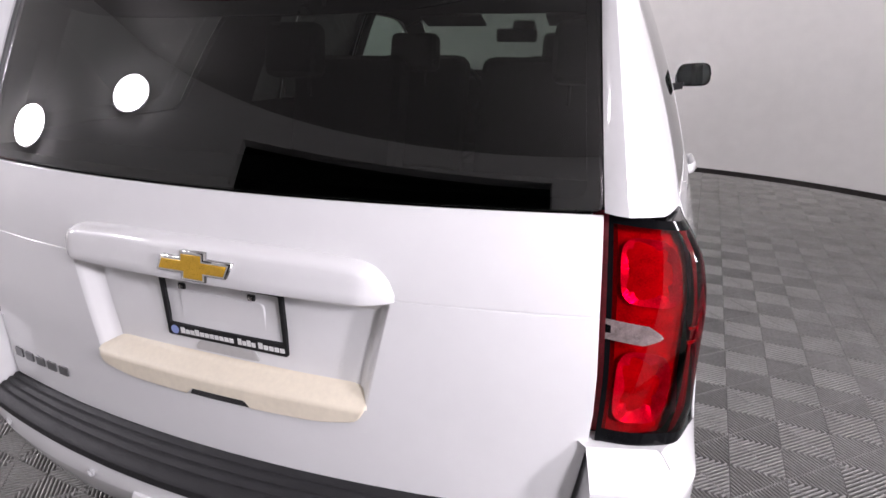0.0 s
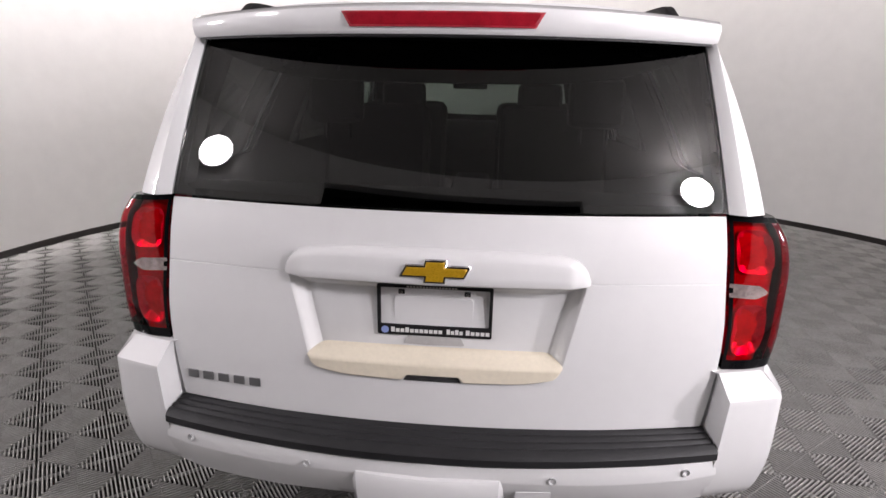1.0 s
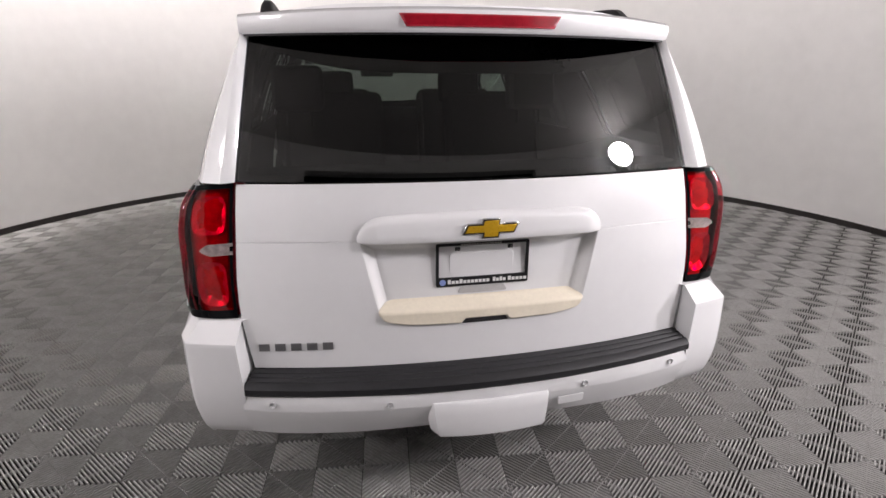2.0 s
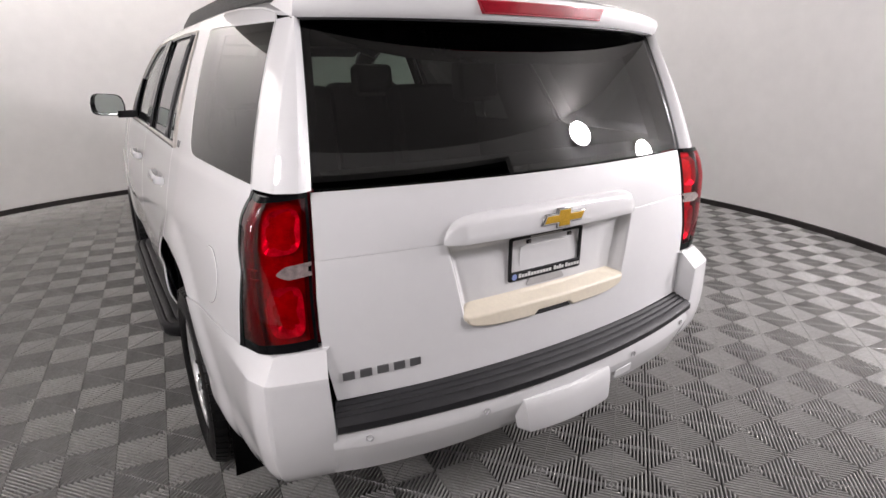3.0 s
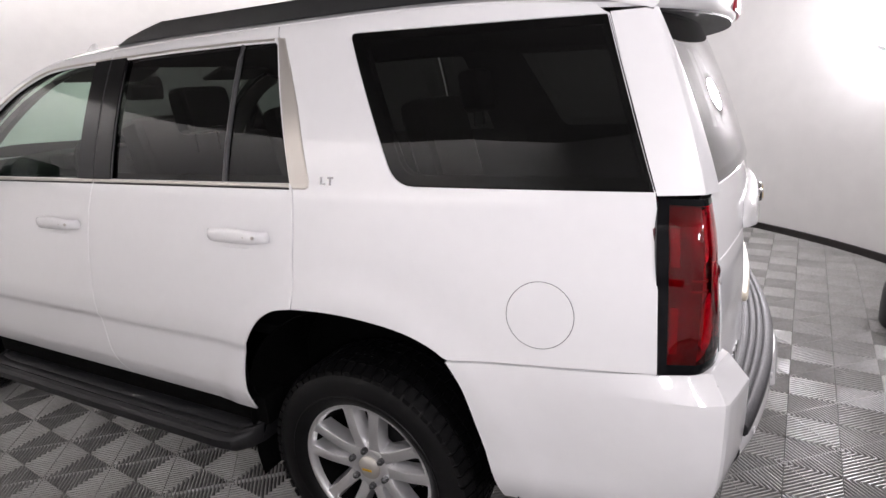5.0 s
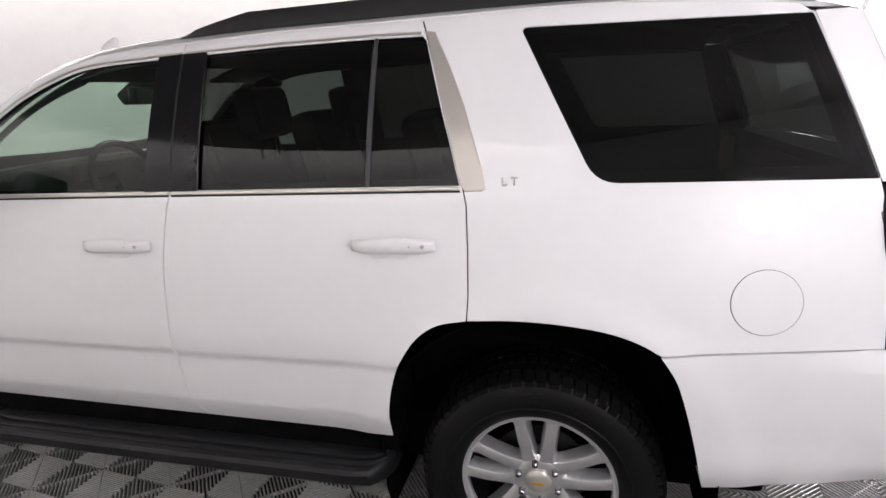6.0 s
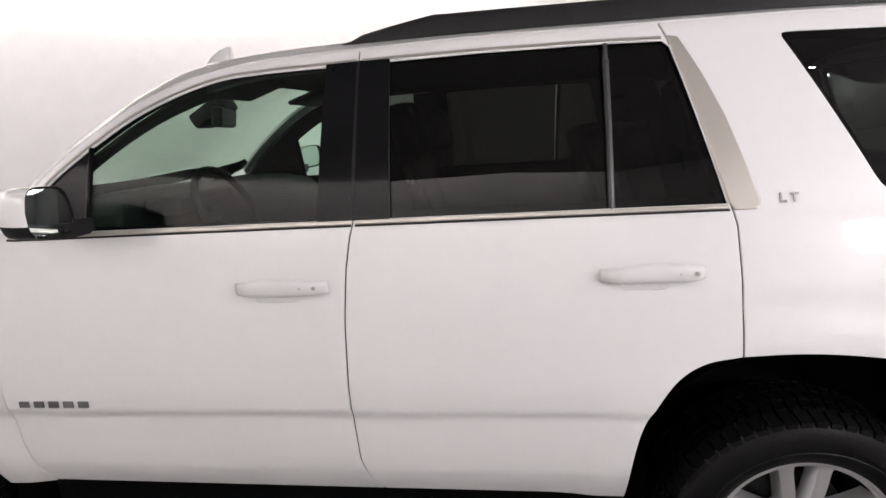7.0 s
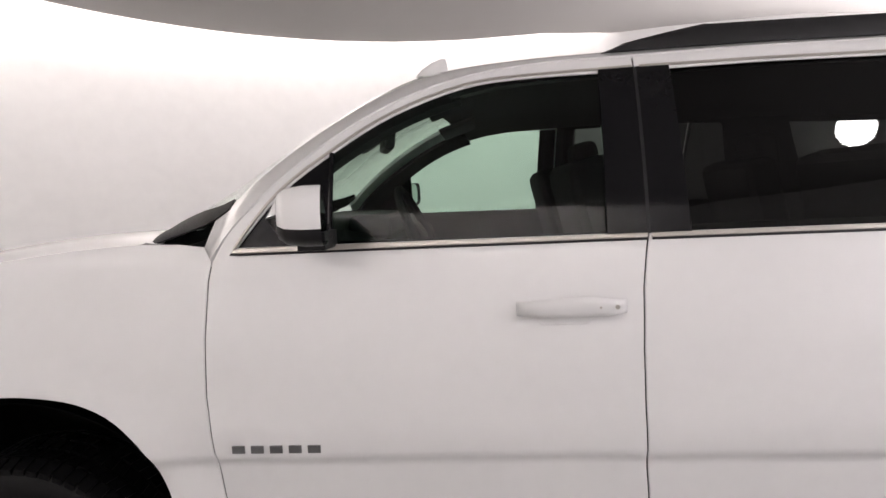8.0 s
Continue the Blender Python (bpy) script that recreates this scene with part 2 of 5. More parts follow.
def inside(pts, poly):
    x, y = pts[:, 0], pts[:, 1]
    hit = np.zeros(len(pts), bool)
    for (x0, y0), (x1, y1) in zip(poly, poly[1:] + poly[:1]):
        if y0 == y1:
            continue
        hit ^= ((y0 > y) != (y1 > y)) & (x < (x1 - x0) * (y - y0) / (y1 - y0) + x0)
    return hit


def near_line(pts, poly):
    best = np.full(len(pts), 9.0)
    for a, b in zip(poly, poly[1:] + poly[:1]):
        a, b = np.array(a), np.array(b)
        t = np.clip(((pts - a) @ (b - a)) / max(float((b - a) @ (b - a)), 1e-12), 0, 1)
        best = np.minimum(best, np.linalg.norm(pts - a - t[:, None] * (b - a), axis=1))
    return best


def panel(name, outline, place, out, mat, parent, holes=(), thick=0.007, edge=0.0018, step=0.04, off=0.0, label=""):
    """A pressed panel on the surface place(u, v): outline and holes in (u, v), rolled edges and a turned-in rim. out: a way that points outwards."""
    out = Vector(out)

    def at(u, v):
        p = Vector(place(u, v))
        e = 1.5e-3
        n = (Vector(place(u + e, v)) - Vector(place(u - e, v))).cross(Vector(place(u, v + e)) - Vector(place(u, v - e))).normalized()
        flip = n.dot(out) < 0
        n = -n if flip else n
        return p + n * off, n, flip

    loops = []
    for i, loop in enumerate((outline, *holes)):
        loop = dense(list(loop), step)
        if (area2(loop) < 0) != (i > 0):
            loop = loop[::-1]
        loops.append((loop, inset(loop, edge)))
    us, vs = [p[0] for p in loops[0][1]], [p[1] for p in loops[0][1]]
    gu, gv = np.meshgrid(np.arange(min(us) + step / 2, max(us), step), np.arange(min(vs) + step / 2, max(vs), step))
    grid = np.c_[gu.ravel(), gv.ravel()]
    keep = inside(grid, loops[0][1]) & (near_line(grid, loops[0][1]) > step * 0.45)
    for _, ring in loops[1:]:
        keep &= ~inside(grid, ring) & (near_line(grid, ring) > step * 0.45)
    flat, edges, spans = [], [], []
    for _, ring in loops:
        s = len(flat)
        flat += ring
        edges += [(s + i, s + (i + 1) % len(ring)) for i in range(len(ring))]
        spans.append((s, len(ring)))
    flat += [tuple(p) for p in grid[keep]]
    from mathutils import geometry
    v2, _, f2, origin, _, _ = geometry.delaunay_2d_cdt([Vector(p) for p in flat], edges, [], 0, 1e-6)
    v2 = np.array([tuple(p) for p in v2])
    mid = np.array([v2[list(f)].mean(0) for f in f2])
    ok = inside(mid, loops[0][1])
    for _, ring in loops[1:]:
        ok &= ~inside(mid, ring)
    index = {}
    for new_i, olds in enumerate(origin):
        for o in olds:
            index[o] = new_i
    verts, normals, flips = [], [], []
    for p in v2:
        q, n, flip = at(*p)
        verts.append(q)
        normals.append(n)
        flips.append(flip)
    turned = sum(flips) > len(flips) / 2
    faces = []
    for f, good in zip(f2, ok):
        if good:
            a, b, c = v2[f[0]], v2[f[1]], v2[f[2]]
            ccw = (b[0] - a[0]) * (c[1] - a[1]) - (b[1] - a[1]) * (c[0] - a[0]) > 0
            faces.append(tuple(f) if ccw != turned else tuple(f[::-1]))
    for (loop, ring), (s, k) in zip(loops, spans):
        first = len(verts)
        for i, p in enumerate(loop):
            q, n, _ = at(*p)
            ri, _, _ = at(*ring[i])
            side = (q - ri)
            side = (side - n * side.dot(n))
            side = side.normalized() if side.length > 1e-9 else n
            verts += [q - n * edge, q - n * max(thick, edge + 0.001)]
            normals += [(n + side).normalized(), side]
        for i in range(k):
            j = (i + 1) % k
            a, b = index.get(s + i), index.get(s + j)
            if a is None or b is None or a == b:
                continue
            q1 = (a, first + 2 * i, first + 2 * j, b)
            q2 = (first + 2 * i, first + 2 * i + 1, first + 2 * j + 1, first + 2 * j)
            faces += [q1, q2] if not turned else [q1[::-1], q2[::-1]]
    return link(name, mesh_of(name, verts, faces, mat, normals=normals), parent, label)


def lathe(profile, mat_name, seg=64):
    """(x, radius) pairs turned round the x axis."""
    bm = bmesh.new()
    rings = []
    for x, r in profile:
        rings.append([bm.verts.new((x, r * math.cos(2 * math.pi * i / seg), r * math.sin(2 * math.pi * i / seg))) for i in range(seg)])
    for a, b in zip(rings, rings[1:]):
        for i in range(seg):
            bm.faces.new((a[i], a[(i + 1) % seg], b[(i + 1) % seg], b[i]))
    bmesh.ops.recalc_face_normals(bm, faces=bm.faces)
    return bm


def rod(points, radius, mat, name, parent, label="", seg=8, flatten=1.0):
    """A round bar along points."""
    rows = []
    pts = [Vector(p) for p in points]
    for i, p in enumerate(pts):
        d = (pts[min(i + 1, len(pts) - 1)] - pts[max(i - 1, 0)]).normalized()
        a = d.cross(Vector((0, 0, 1)) if abs(d.z) < 0.9 else Vector((0, 1, 0))).normalized()
        b = d.cross(a)
        r = radius[i] if isinstance(radius, (list, tuple)) else radius
        rows.append([p + a * r * math.cos(2 * math.pi * j / seg) + b * r * flatten * math.sin(2 * math.pi * j / seg) for j in range(seg)])
    return sheet(name, rows, mat, parent, label, closed=True, caps=True)


# ---------------------------------------------------------------- the room
DOOR = (-111.0, -80.0, 2.35)


def ring_wall(name, r0, r1, z0, z1, mat, label, a0=0.0, a1=360.0, sides=128):
    """A curved wall with thickness, from angle a0 to a1."""
    full = a1 - a0 > 359.9
    n = max(6, int(sides * (a1 - a0) / 360))
    rows = []
    for i in range(n + 1):
        a = radians(a0 + (a1 - a0) * i / n)
        c, t = math.cos(a), math.sin(a)
        rows.append([(ROOM.x + r * c, ROOM.y + r * t, z) for r, z in ((r0, z0), (r0, z1), (r1, z1), (r1, z0))])
    ob = sheet(name, rows, mat, None, closed=True, caps=not full)
    return tagged(ob, label, kind="structure")


ring_wall("wall_lower", ROOM_R, ROOM_R + 0.15, -0.03, DOOR[2], WHITE_WALL, "curved white painted studio wall, round in plan", DOOR[1], DOOR[0] + 360)
ring_wall("wall_upper", ROOM_R, ROOM_R + 0.15, DOOR[2], 6.5, WHITE_WALL, "upper part of the curved white studio wall")
ring_wall("baseboard", ROOM_R - 0.022, ROOM_R - 0.001, -0.012, 0.062, BASE_AND_UNLIT, "dark base strip along the foot of the curved wall", DOOR[1], DOOR[0] + 360)
# walls behind the doorway are coloured near black in place of unlit space
ring_wall("wall_behind_doorway", ROOM_R + 0.9, ROOM_R + 1.0, -0.05, 2.6, BASE_AND_UNLIT, "near-black wall standing in for the unlit space behind the wide doorway", DOOR[0] - 8, DOOR[1] + 8)
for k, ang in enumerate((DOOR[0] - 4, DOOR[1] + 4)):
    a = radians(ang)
    tagged(part("wall_beside_doorway", box_bm((0.95, 0.1, 2.7), (0, 0, 0)), BASE_AND_UNLIT, None, at=Matrix.Translation((ROOM.x + (ROOM_R + 0.58) * math.cos(a), ROOM.y + (ROOM_R + 0.58) * math.sin(a), 1.3)) @ Euler((0, 0, a)).to_matrix().to_4x4()), "near-black side wall standing in for the unlit space behind the doorway", kind="structure")
fl = bmesh.new()
vs = [fl.verts.new((ROOM.x + (ROOM_R + 1.1) * math.cos(2 * math.pi * i / 96), ROOM.y + (ROOM_R + 1.1) * math.sin(2 * math.pi * i / 96), -0.0183)) for i in range(96)]
fl.faces.new(vs)
tagged(part("floor", fl, FLOOR_BASE, None), "dark floor under grey ribbed plastic tiles", kind="structure")
# the ceiling comes down in a curve towards the doorway
ceil_z = smooth([(-3.0, 2.45), (-1.8, 2.66), (-1.2, 2.88), (-0.4, 3.20), (1.05, 3.38), (3.2, 3.40), (6.8, 3.43), (9.0, 3.44)])
rows = []
for i in range(41):
    y = ROOM.y - (ROOM_R + 0.08) + (2 * ROOM_R + 0.16 - 0.55) * (0.5 - 0.4999 * math.cos(math.pi * i / 40))
    slot = 0.55 * min(max((y - 0.9) / 1.2, 0), 1)
    w = math.sqrt(max((ROOM_R + 0.08 - slot) ** 2 - (y - ROOM.y) ** 2, 1e-4))
    rows.append([(ROOM.x + w * (-1 + 2 * k / 24), y, ceil_z(y)) for k in range(25)])
tagged(sheet("ceiling", rows, CEILING, None, thick=0.06), "plain grey painted ceiling of the studio, lower at the doorway", kind="structure")
# unseen lid, added to close the tall slot over the fill strips
lid = bmesh.new()
lid.faces.new([lid.verts.new((ROOM.x + (ROOM_R + 0.1) * math.cos(2 * math.pi * i / 96), ROOM.y + (ROOM_R + 0.1) * math.sin(2 * math.pi * i / 96), 6.48)) for i in range(96)])
tagged(part("lid_over_ceiling", lid, WHITE_WALL, None), "unseen plain white lid added above the hung ceiling, over the fill strips", kind="structure")
# unseen lid, near black like the walls, so the doorway reads as unlit
tagged(part("roof_over_doorway", box_bm((4.2, 1.2, 0.08), (ROOM.x - 0.4, ROOM.y - ROOM_R - 0.78, 2.66)), BASE_AND_UNLIT, None), "unseen near-black lid over the unlit space behind the doorway", kind="structure")


def wall_light(angle, z, glow, r=0.178):
    a = radians(angle)
    c = Vector((ROOM.x + (ROOM_R - 0.075) * math.cos(a), ROOM.y + (ROOM_R - 0.075) * math.sin(a), z))
    m = Matrix.Translation(c) @ Euler((0, 0, a + math.pi)).to_matrix().to_4x4()
    lamp = new("wall_light")
    lamp.matrix_basis = m
    tagged(lamp, "round white wall lamp, glowing, with a thin rim", "lamp", "lamps on the curved wall")
    part("rim", lathe([(-0.075, r * 0.90), (-0.060, r * 1.02), (-0.022, r * 1.045), (-0.015, r * 1.035), (-0.016, r * 1.0), (-0.030, r * 0.99)], None, 48), WHITE_WALL, lamp, "thin white rim")
    part("diffuser", lathe([(0.050, 0.0001), (0.046, r * 0.5), (0.030, r * 0.82), (0.008, r * 0.95), (-0.018, r * 0.985)], None, 48), glow, lamp, "glowing opal disc")


for ang, hz in ((-52.5, 1.88), (-65.5, 2.41), (-125.0, 2.45), (-136.0, 1.87)):
    wall_light(ang, hz, LIGHT_DISC if ang > -90 else LIGHT_SOFT)

# unseen fill strips added in the slot between the ceiling's rim and the wall
for a0 in range(-24, 216, 30):
    rows = []
    for i in range(9):
        a = radians(a0 + 0.6 + 28.8 * i / 8)
        zz = ceil_z(ROOM.y + ROOM_R * math.sin(a)) + COVE_UP
        rows.append([(ROOM.x + r * math.cos(a), ROOM.y + r * math.sin(a), zz) for r in (ROOM_R - 0.75, ROOM_R - 0.015)])
    ob = sheet("cove_fill", rows, COVE_FILL if a0 < 120 else COVE_FILL_BRIGHT, None, thick=0.02)
    tagged(ob, "unseen glowing fill strip added in the slot above the ceiling rim", "lamp", "strip lamps round the ceiling")


# ---------------------------------------------------------------- the car's surfaces
half = smooth([(0.20, 0.80), (0.40, 0.90), (0.50, 0.952), (0.56, 0.980), (0.60, 0.993), (0.66, 0.999), (0.768, 1.001), (0.802, 1.013), (0.84, 1.013), (0.92, 1.005), (1.0, 0.996),
               (1.1, 0.980), (1.2, 0.957), (1.25, 0.9445), (1.29, 0.934), (1.32, 0.922), (1.38, 0.9045), (1.45, 0.882), (1.53, 0.853), (1.60, 0.825), (1.66, 0.800), (1.72, 0.7725), (1.77, 0.748), (1.80, 0.730), (1.83, 0.70), (1.86, 0.65)])
REAR_AXLE, FRONT_AXLE = (1.25, 0.40), (4.196, 0.40)


def flare(y, z):
    f = 0.0
    for cy, cz in (REAR_AXLE, FRONT_AXLE):
        d = math.hypot((y - cy) * 1.02, z - cz)
        t = min(max((0.685 - d) / 0.11, 0), 1)
        f += 0.013 * t * t * (3 - 2 * t)
    return f


def width_at(y, z):
    t, f = max((1.25 - y) / 0.87, 0), max((y - 3.55) / 1.65, 0)
    return half(z) - 0.05 * t ** 1.6 - 0.16 * f ** 2.6 + flare(y, z)


def side_of(s, off=0.0):
    return lambda y, z: (s * (width_at(y, z) + off), y, z)


gate_y = smooth([(0.60, 0.150), (0.80, 0.163), (0.95, 0.170), (1.05, 0.174), (1.14, 0.180), (1.22, 0.187), (1.32, 0.206)])


def rear_glass(x, z):
    d = z - 1.317
    return (x, 0.199 + 0.314 * d + 0.216 * d * d + (0.159 + 0.032 * d) * x * x, z)


def gate_skin(x, z):
    k = 0.118 + 0.04 * min(max((z - 1.0) / 0.3, 0), 1)
    return gate_y(z) + k * x * x


BAY = [(-0.394, 1.129), (0.394, 1.129), (0.336, 0.862), (-0.336, 0.862)]


def gate_bay(x, z):
    return (x, gate_skin(x, z) + 0.040, z)


def gate_plain(x, z):
    return (x, gate_skin(x, z), z)


car = new("car")
car.matrix_basis = Matrix.Translation(CAR_BASE)
tagged(car, "white full-size sport utility vehicle parked on the tiled studio floor", "car")

# window openings and seams, as (y, z)
GAP = 0.0022
FRONT_TOP = spline([(3.604, 1.300), (3.570, 1.365), (3.500, 1.442), (3.426, 1.512), (3.270, 1.628), (3.113, 1.713), (2.952, 1.768), (2.80, 1.796), (2.64, 1.808), (2.449, 1.811)], 4)
FRONT_SEAM = [(3.604, 1.300), (3.612, 1.250), (3.617, 1.10), (3.616, 0.953), (3.602, 0.805), (3.588, 0.68), (3.568, 0.58), (3.535, 0.515)]
B_SEAM = [(2.449, 1.811), (2.458, 1.50), (2.463, 1.331), (2.473, 1.287), (2.486, 1.20), (2.495, 1.05), (2.497, 0.90), (2.494, 0.75), (2.487, 0.63), (2.468, 0.555), (2.432, 0.505)]
C_TOP = [(1.602, 1.818), (1.584, 1.771), (1.520, 1.54), (1.455, 1.313), (1.447, 1.278), (1.442, 1.15), (1.442, 1.02), (1.446, 0.948)]
ARCH_FRONT_HALF = spline([(1.446, 0.948), (1.533, 0.930), (1.600, 0.888), (1.650, 0.82), (1.690, 0.735), (1.716, 0.62), (1.727, 0.50)], 4)
ARCH_REAR_HALF = spline([(1.446, 0.948), (1.32, 0.954), (1.20, 0.950), (1.07, 0.933), (0.975, 0.904), (0.908, 0.862), (0.866, 0.79), (0.835, 0.69), (0.808, 0.58), (0.775, 0.43)], 4)
WIN_FRONT = [*spline([(3.538, 1.333), (3.422, 1.472), (3.268, 1.586), (3.112, 1.676), (2.92, 1.743), (2.746, 1.762), (2.462, 1.766)], 4), (2.472, 1.333)]
WIN_REAR = [(2.440, 1.333), (2.432, 1.768), (2.10, 1.773), (1.75, 1.770), (1.597, 1.765), (1.577, 1.745), (1.524, 1.545), (1.468, 1.333)]
QUARTER_WIN = rounded([(1.298, 1.762), (0.545, 1.738), (0.400, 1.326), (1.085, 1.333)], [0.02, 0.006, 0.006, 0.06], 5)


def shrink(poly, d):
    p = list(poly)
    return inset(p if area2(p) > 0 else p[::-1], d)


def text_bars(name, word, place, u0, u1, v0, v1, mat, parent, out, label, flip=False, proud=0.003, gap=0.28):
    """Raised badge of plain upright bars, one for each character's width."""
    n = len(word)
    w = (u1 - u0) / (n + (n - 1) * gap)
    bms = []
    for i, tall in enumerate(word):
        a = u0 + i * w * (1 + gap)
        hgt = v0 + (v1 - v0) * tall
        quad = [(a, v0), (a + w, v0), (a + w, hgt), (a, hgt)]
        bm = bmesh.new()
        o = Vector(out)
        lo = [bm.verts.new(Vector(place(*q)) + o * 0.0005) for q in quad]
        hi = [bm.verts.new(Vector(place(*q)) + o * proud) for q in quad]
        bm.faces.new(hi)
        for k in range(4):
            bm.faces.new((lo[k], lo[(k + 1) % 4], hi[(k + 1) % 4], hi[k]))
        bmesh.ops.recalc_face_normals(bm, faces=bm.faces)
        bms.append(bm)
    return part(name, join_bm(*bms), mat, parent, label)


def letter_shapes(name, glyphs, place, u0, u1, v0, v1, mat, parent, out, label, proud=0.004):
    """Raised badge of plain blocks: each glyph is a list of boxes in a unit square."""
    n = len(glyphs)
    pitch = (u1 - u0) / (n - 0.25)
    bms, o = [], Vector(out)
    for i, boxes in enumerate(glyphs):
        for x0, y0, x1, y1 in boxes:
            quad = [(u0 + pitch * (i + 0.72 * x), v0 + (v1 - v0) * y) for x, y in ((x0, y0), (x1, y0), (x1, y1), (x0, y1))]
            bm = bmesh.new()
            lo = [bm.verts.new(Vector(place(*q)) - o * 0.001) for q in quad]
            hi = [bm.verts.new(Vector(place(*q)) + o * proud) for q in quad]
            bm.faces.new(hi)
            for k in range(4):
                bm.faces.new((lo[k], lo[(k + 1) % 4], hi[(k + 1) % 4], hi[k]))
            bmesh.ops.recalc_face_normals(bm, faces=bm.faces)
            bms.append(bm)
    return part(name, join_bm(*bms), mat, parent, label)


BADGE_BARS = [[(0.0, 0.0, 0.92, 1.0)]] * 5


def door_handle(s, y0, y1, z, door):
    """Pull handle: a bowed grip over a shallow cup."""
    rows = []
    for i in range(17):
        t = i / 16
        y = y0 + (y1 - y0) * t
        bow = 0.012 + 0.026 * min(1, 6 * t, 6 * (1 - t)) ** 0.7
        hgt = 0.011 + 0.011 * math.sin(math.pi * min(max(t, 0.04), 0.96)) ** 0.5
        x = width_at(y, z)
        zc = z + 0.006 * math.sin(math.pi * t)
        rows.append([(s * (x + bow + 0.009 * math.cos(a)), y, zc + hgt * math.sin(a) * 1.15) for a in [2 * math.pi * k / 12 for k in range(12)]])
    h = sheet("handle", rows, PAINT, door, "white pull handle", closed=True, caps=True, sharp=60)
    cup = rounded([(y0 + 0.085, z - 0.045), (y1 - 0.05, z - 0.045), (y1 - 0.055, z + 0.01), (y0 + 0.08, z + 0.01)], 0.02, 4)
    panel("cup", cup, side_of(s), (s, 0, 0), PAINT, door, thick=0.012, edge=0.004, step=0.02, off=0.0035)
    for dy, r in ((0.030, 0.0055), (0.07, 0.003)):
        y = min(y0, y1) + dy
        bm = lathe([(0, 0.0001), (0, r), (-0.004, r)], None, 12)
        part("key_cap", bm, SATIN, door, at=Matrix.Translation((s * (width_at(y, z) + 0.0475), y, z + 0.005)) @ Matrix.Diagonal((s, 1, 1, 1)))


def car_side(s):
    out = (s, 0, 0)
    sk = side_of(s)
    # front door
    outline = [*FRONT_TOP, *B_SEAM[1:], *FRONT_SEAM[::-1][:-1]]
    d1 = panel("front_door", shrink(outline, GAP), sk, out, PAINT, car, holes=[WIN_FRONT], step=0.022, label="white front door with a dark window")
    w1 = [(3.285, 1.328), (3.285, 1.575), *[p for p in WIN_FRONT if 2.56 < p[0] < 3.27], (2.55, 1.766), (2.562, 1.328)]
    panel("window", w1, side_of(s, -0.013), out, GREEN, d1, thick=0.004, edge=0.001, step=0.06, label="greenish clear glass")
    panel("sail", [(3.545, 1.326), *[p for p in WIN_FRONT if 3.285 < p[0] < 3.53], (3.285, 1.578), (3.285, 1.326)], side_of(s, -0.010), out, BLACK_GLOSS, d1, step=0.06)
    panel("pillar_cover", [(2.567, 1.331), (2.548, 1.775), (2.4525, 1.777), (2.4615, 1.50), (2.4665, 1.331)], side_of(s, 0.0035), out, BLACK_GLOSS, d1, thick=0.012, step=0.05, label="gloss black pillar cover")
    rod([Vector(side_of(s, -0.004)(3.287, z)) for z in (1.33, 1.42, 1.50, 1.575)], 0.007, BLACK_GLOSS, "divider", d1)
    panel("pillar_seal", [(2.4705, 1.331), (2.4655, 1.50), (2.4565, 1.776), (2.4425, 1.776), (2.4505, 1.50), (2.4560, 1.331)], side_of(s, 0.0026), out, BLACK, d1, thick=0.004, edge=0.001, step=0.05)
    # thin bright frame round the opening
    run = [(3.546, 1.328), *[(p[0] + 0.004, p[1] + 0.007) for p in WIN_FRONT if 2.62 < p[0] < 3.535 and p[1] > 1.36], (2.456, 1.7775)]
    rod([side_of(s, 0.0015)(*p) for p in run], 0.0045, SATIN, "upper_trim", d1, "thin satin trim over the window")
    strip = [(2.468, 1.3195), (2.466, 1.331), (3.52, 1.331), (3.546, 1.328), (3.552, 1.319), (3.53, 1.317)]
    panel("belt_trim", strip, sk, out, SATIN, d1, thick=0.008, edge=0.003, step=0.05, off=0.006, label="satin strip along the foot of the window")
    panel("belt_seal", [(2.468, 1.3135), (2.468, 1.319), (3.53, 1.3165), (3.553, 1.3185), (3.556, 1.313), (3.53, 1.3115)], sk, out, BLACK, d1, thick=0.004, edge=0.001, step=0.06, off=0.004)
    door_handle(s, 2.535, 2.805, 1.158, d1)
    if s < 0:
        letter_shapes("badge", BADGE_BARS, lambda u, v: side_of(s)(-u, v), -3.551, -3.313, 0.806, 0.826, BADGE_BAR, d1, out, "dark grey raised badge")
    else:
        letter_shapes("badge", BADGE_BARS, side_of(s), 3.313, 3.551, 0.806, 0.826, BADGE_BAR, d1, out, "dark grey raised badge")
    # rear door
    outline = [*B_SEAM[::-1], (2.10, 1.822), (1.602, 1.818), *C_TOP[1:], *ARCH_FRONT_HALF[1:]]
    d2 = panel("rear_door", shrink(outline, GAP), sk, out, PAINT, car, holes=[WIN_REAR], step=0.022, label="white rear door with privacy glass")
    panel("window", [(2.362, 1.326), (2.360, 1.772), (1.765, 1.774), (1.768, 1.326)], side_of(s, -0.013), out, TINT, d2, thick=0.004, edge=0.001, step=0.06, label="dark privacy glass")
    panel("fixed_pane", [(1.748, 1.326), (1.745, 1.774), (1.588, 1.770), (1.568, 1.742), (1.516, 1.545), (1.460, 1.326)], side_of(s, -0.013), out, TINT, d2, thick=0.004, edge=0.001, step=0.06, label="dark privacy glass")
    panel("pillar_cover", [(2.4598, 1.331), (2.4545, 1.50), (2.4462, 1.777), (2.356, 1.780), (2.358, 1.331)], side_of(s, 0.0035), out, BLACK_GLOSS, d2, thick=0.012, step=0.05, label="gloss black pillar cover")
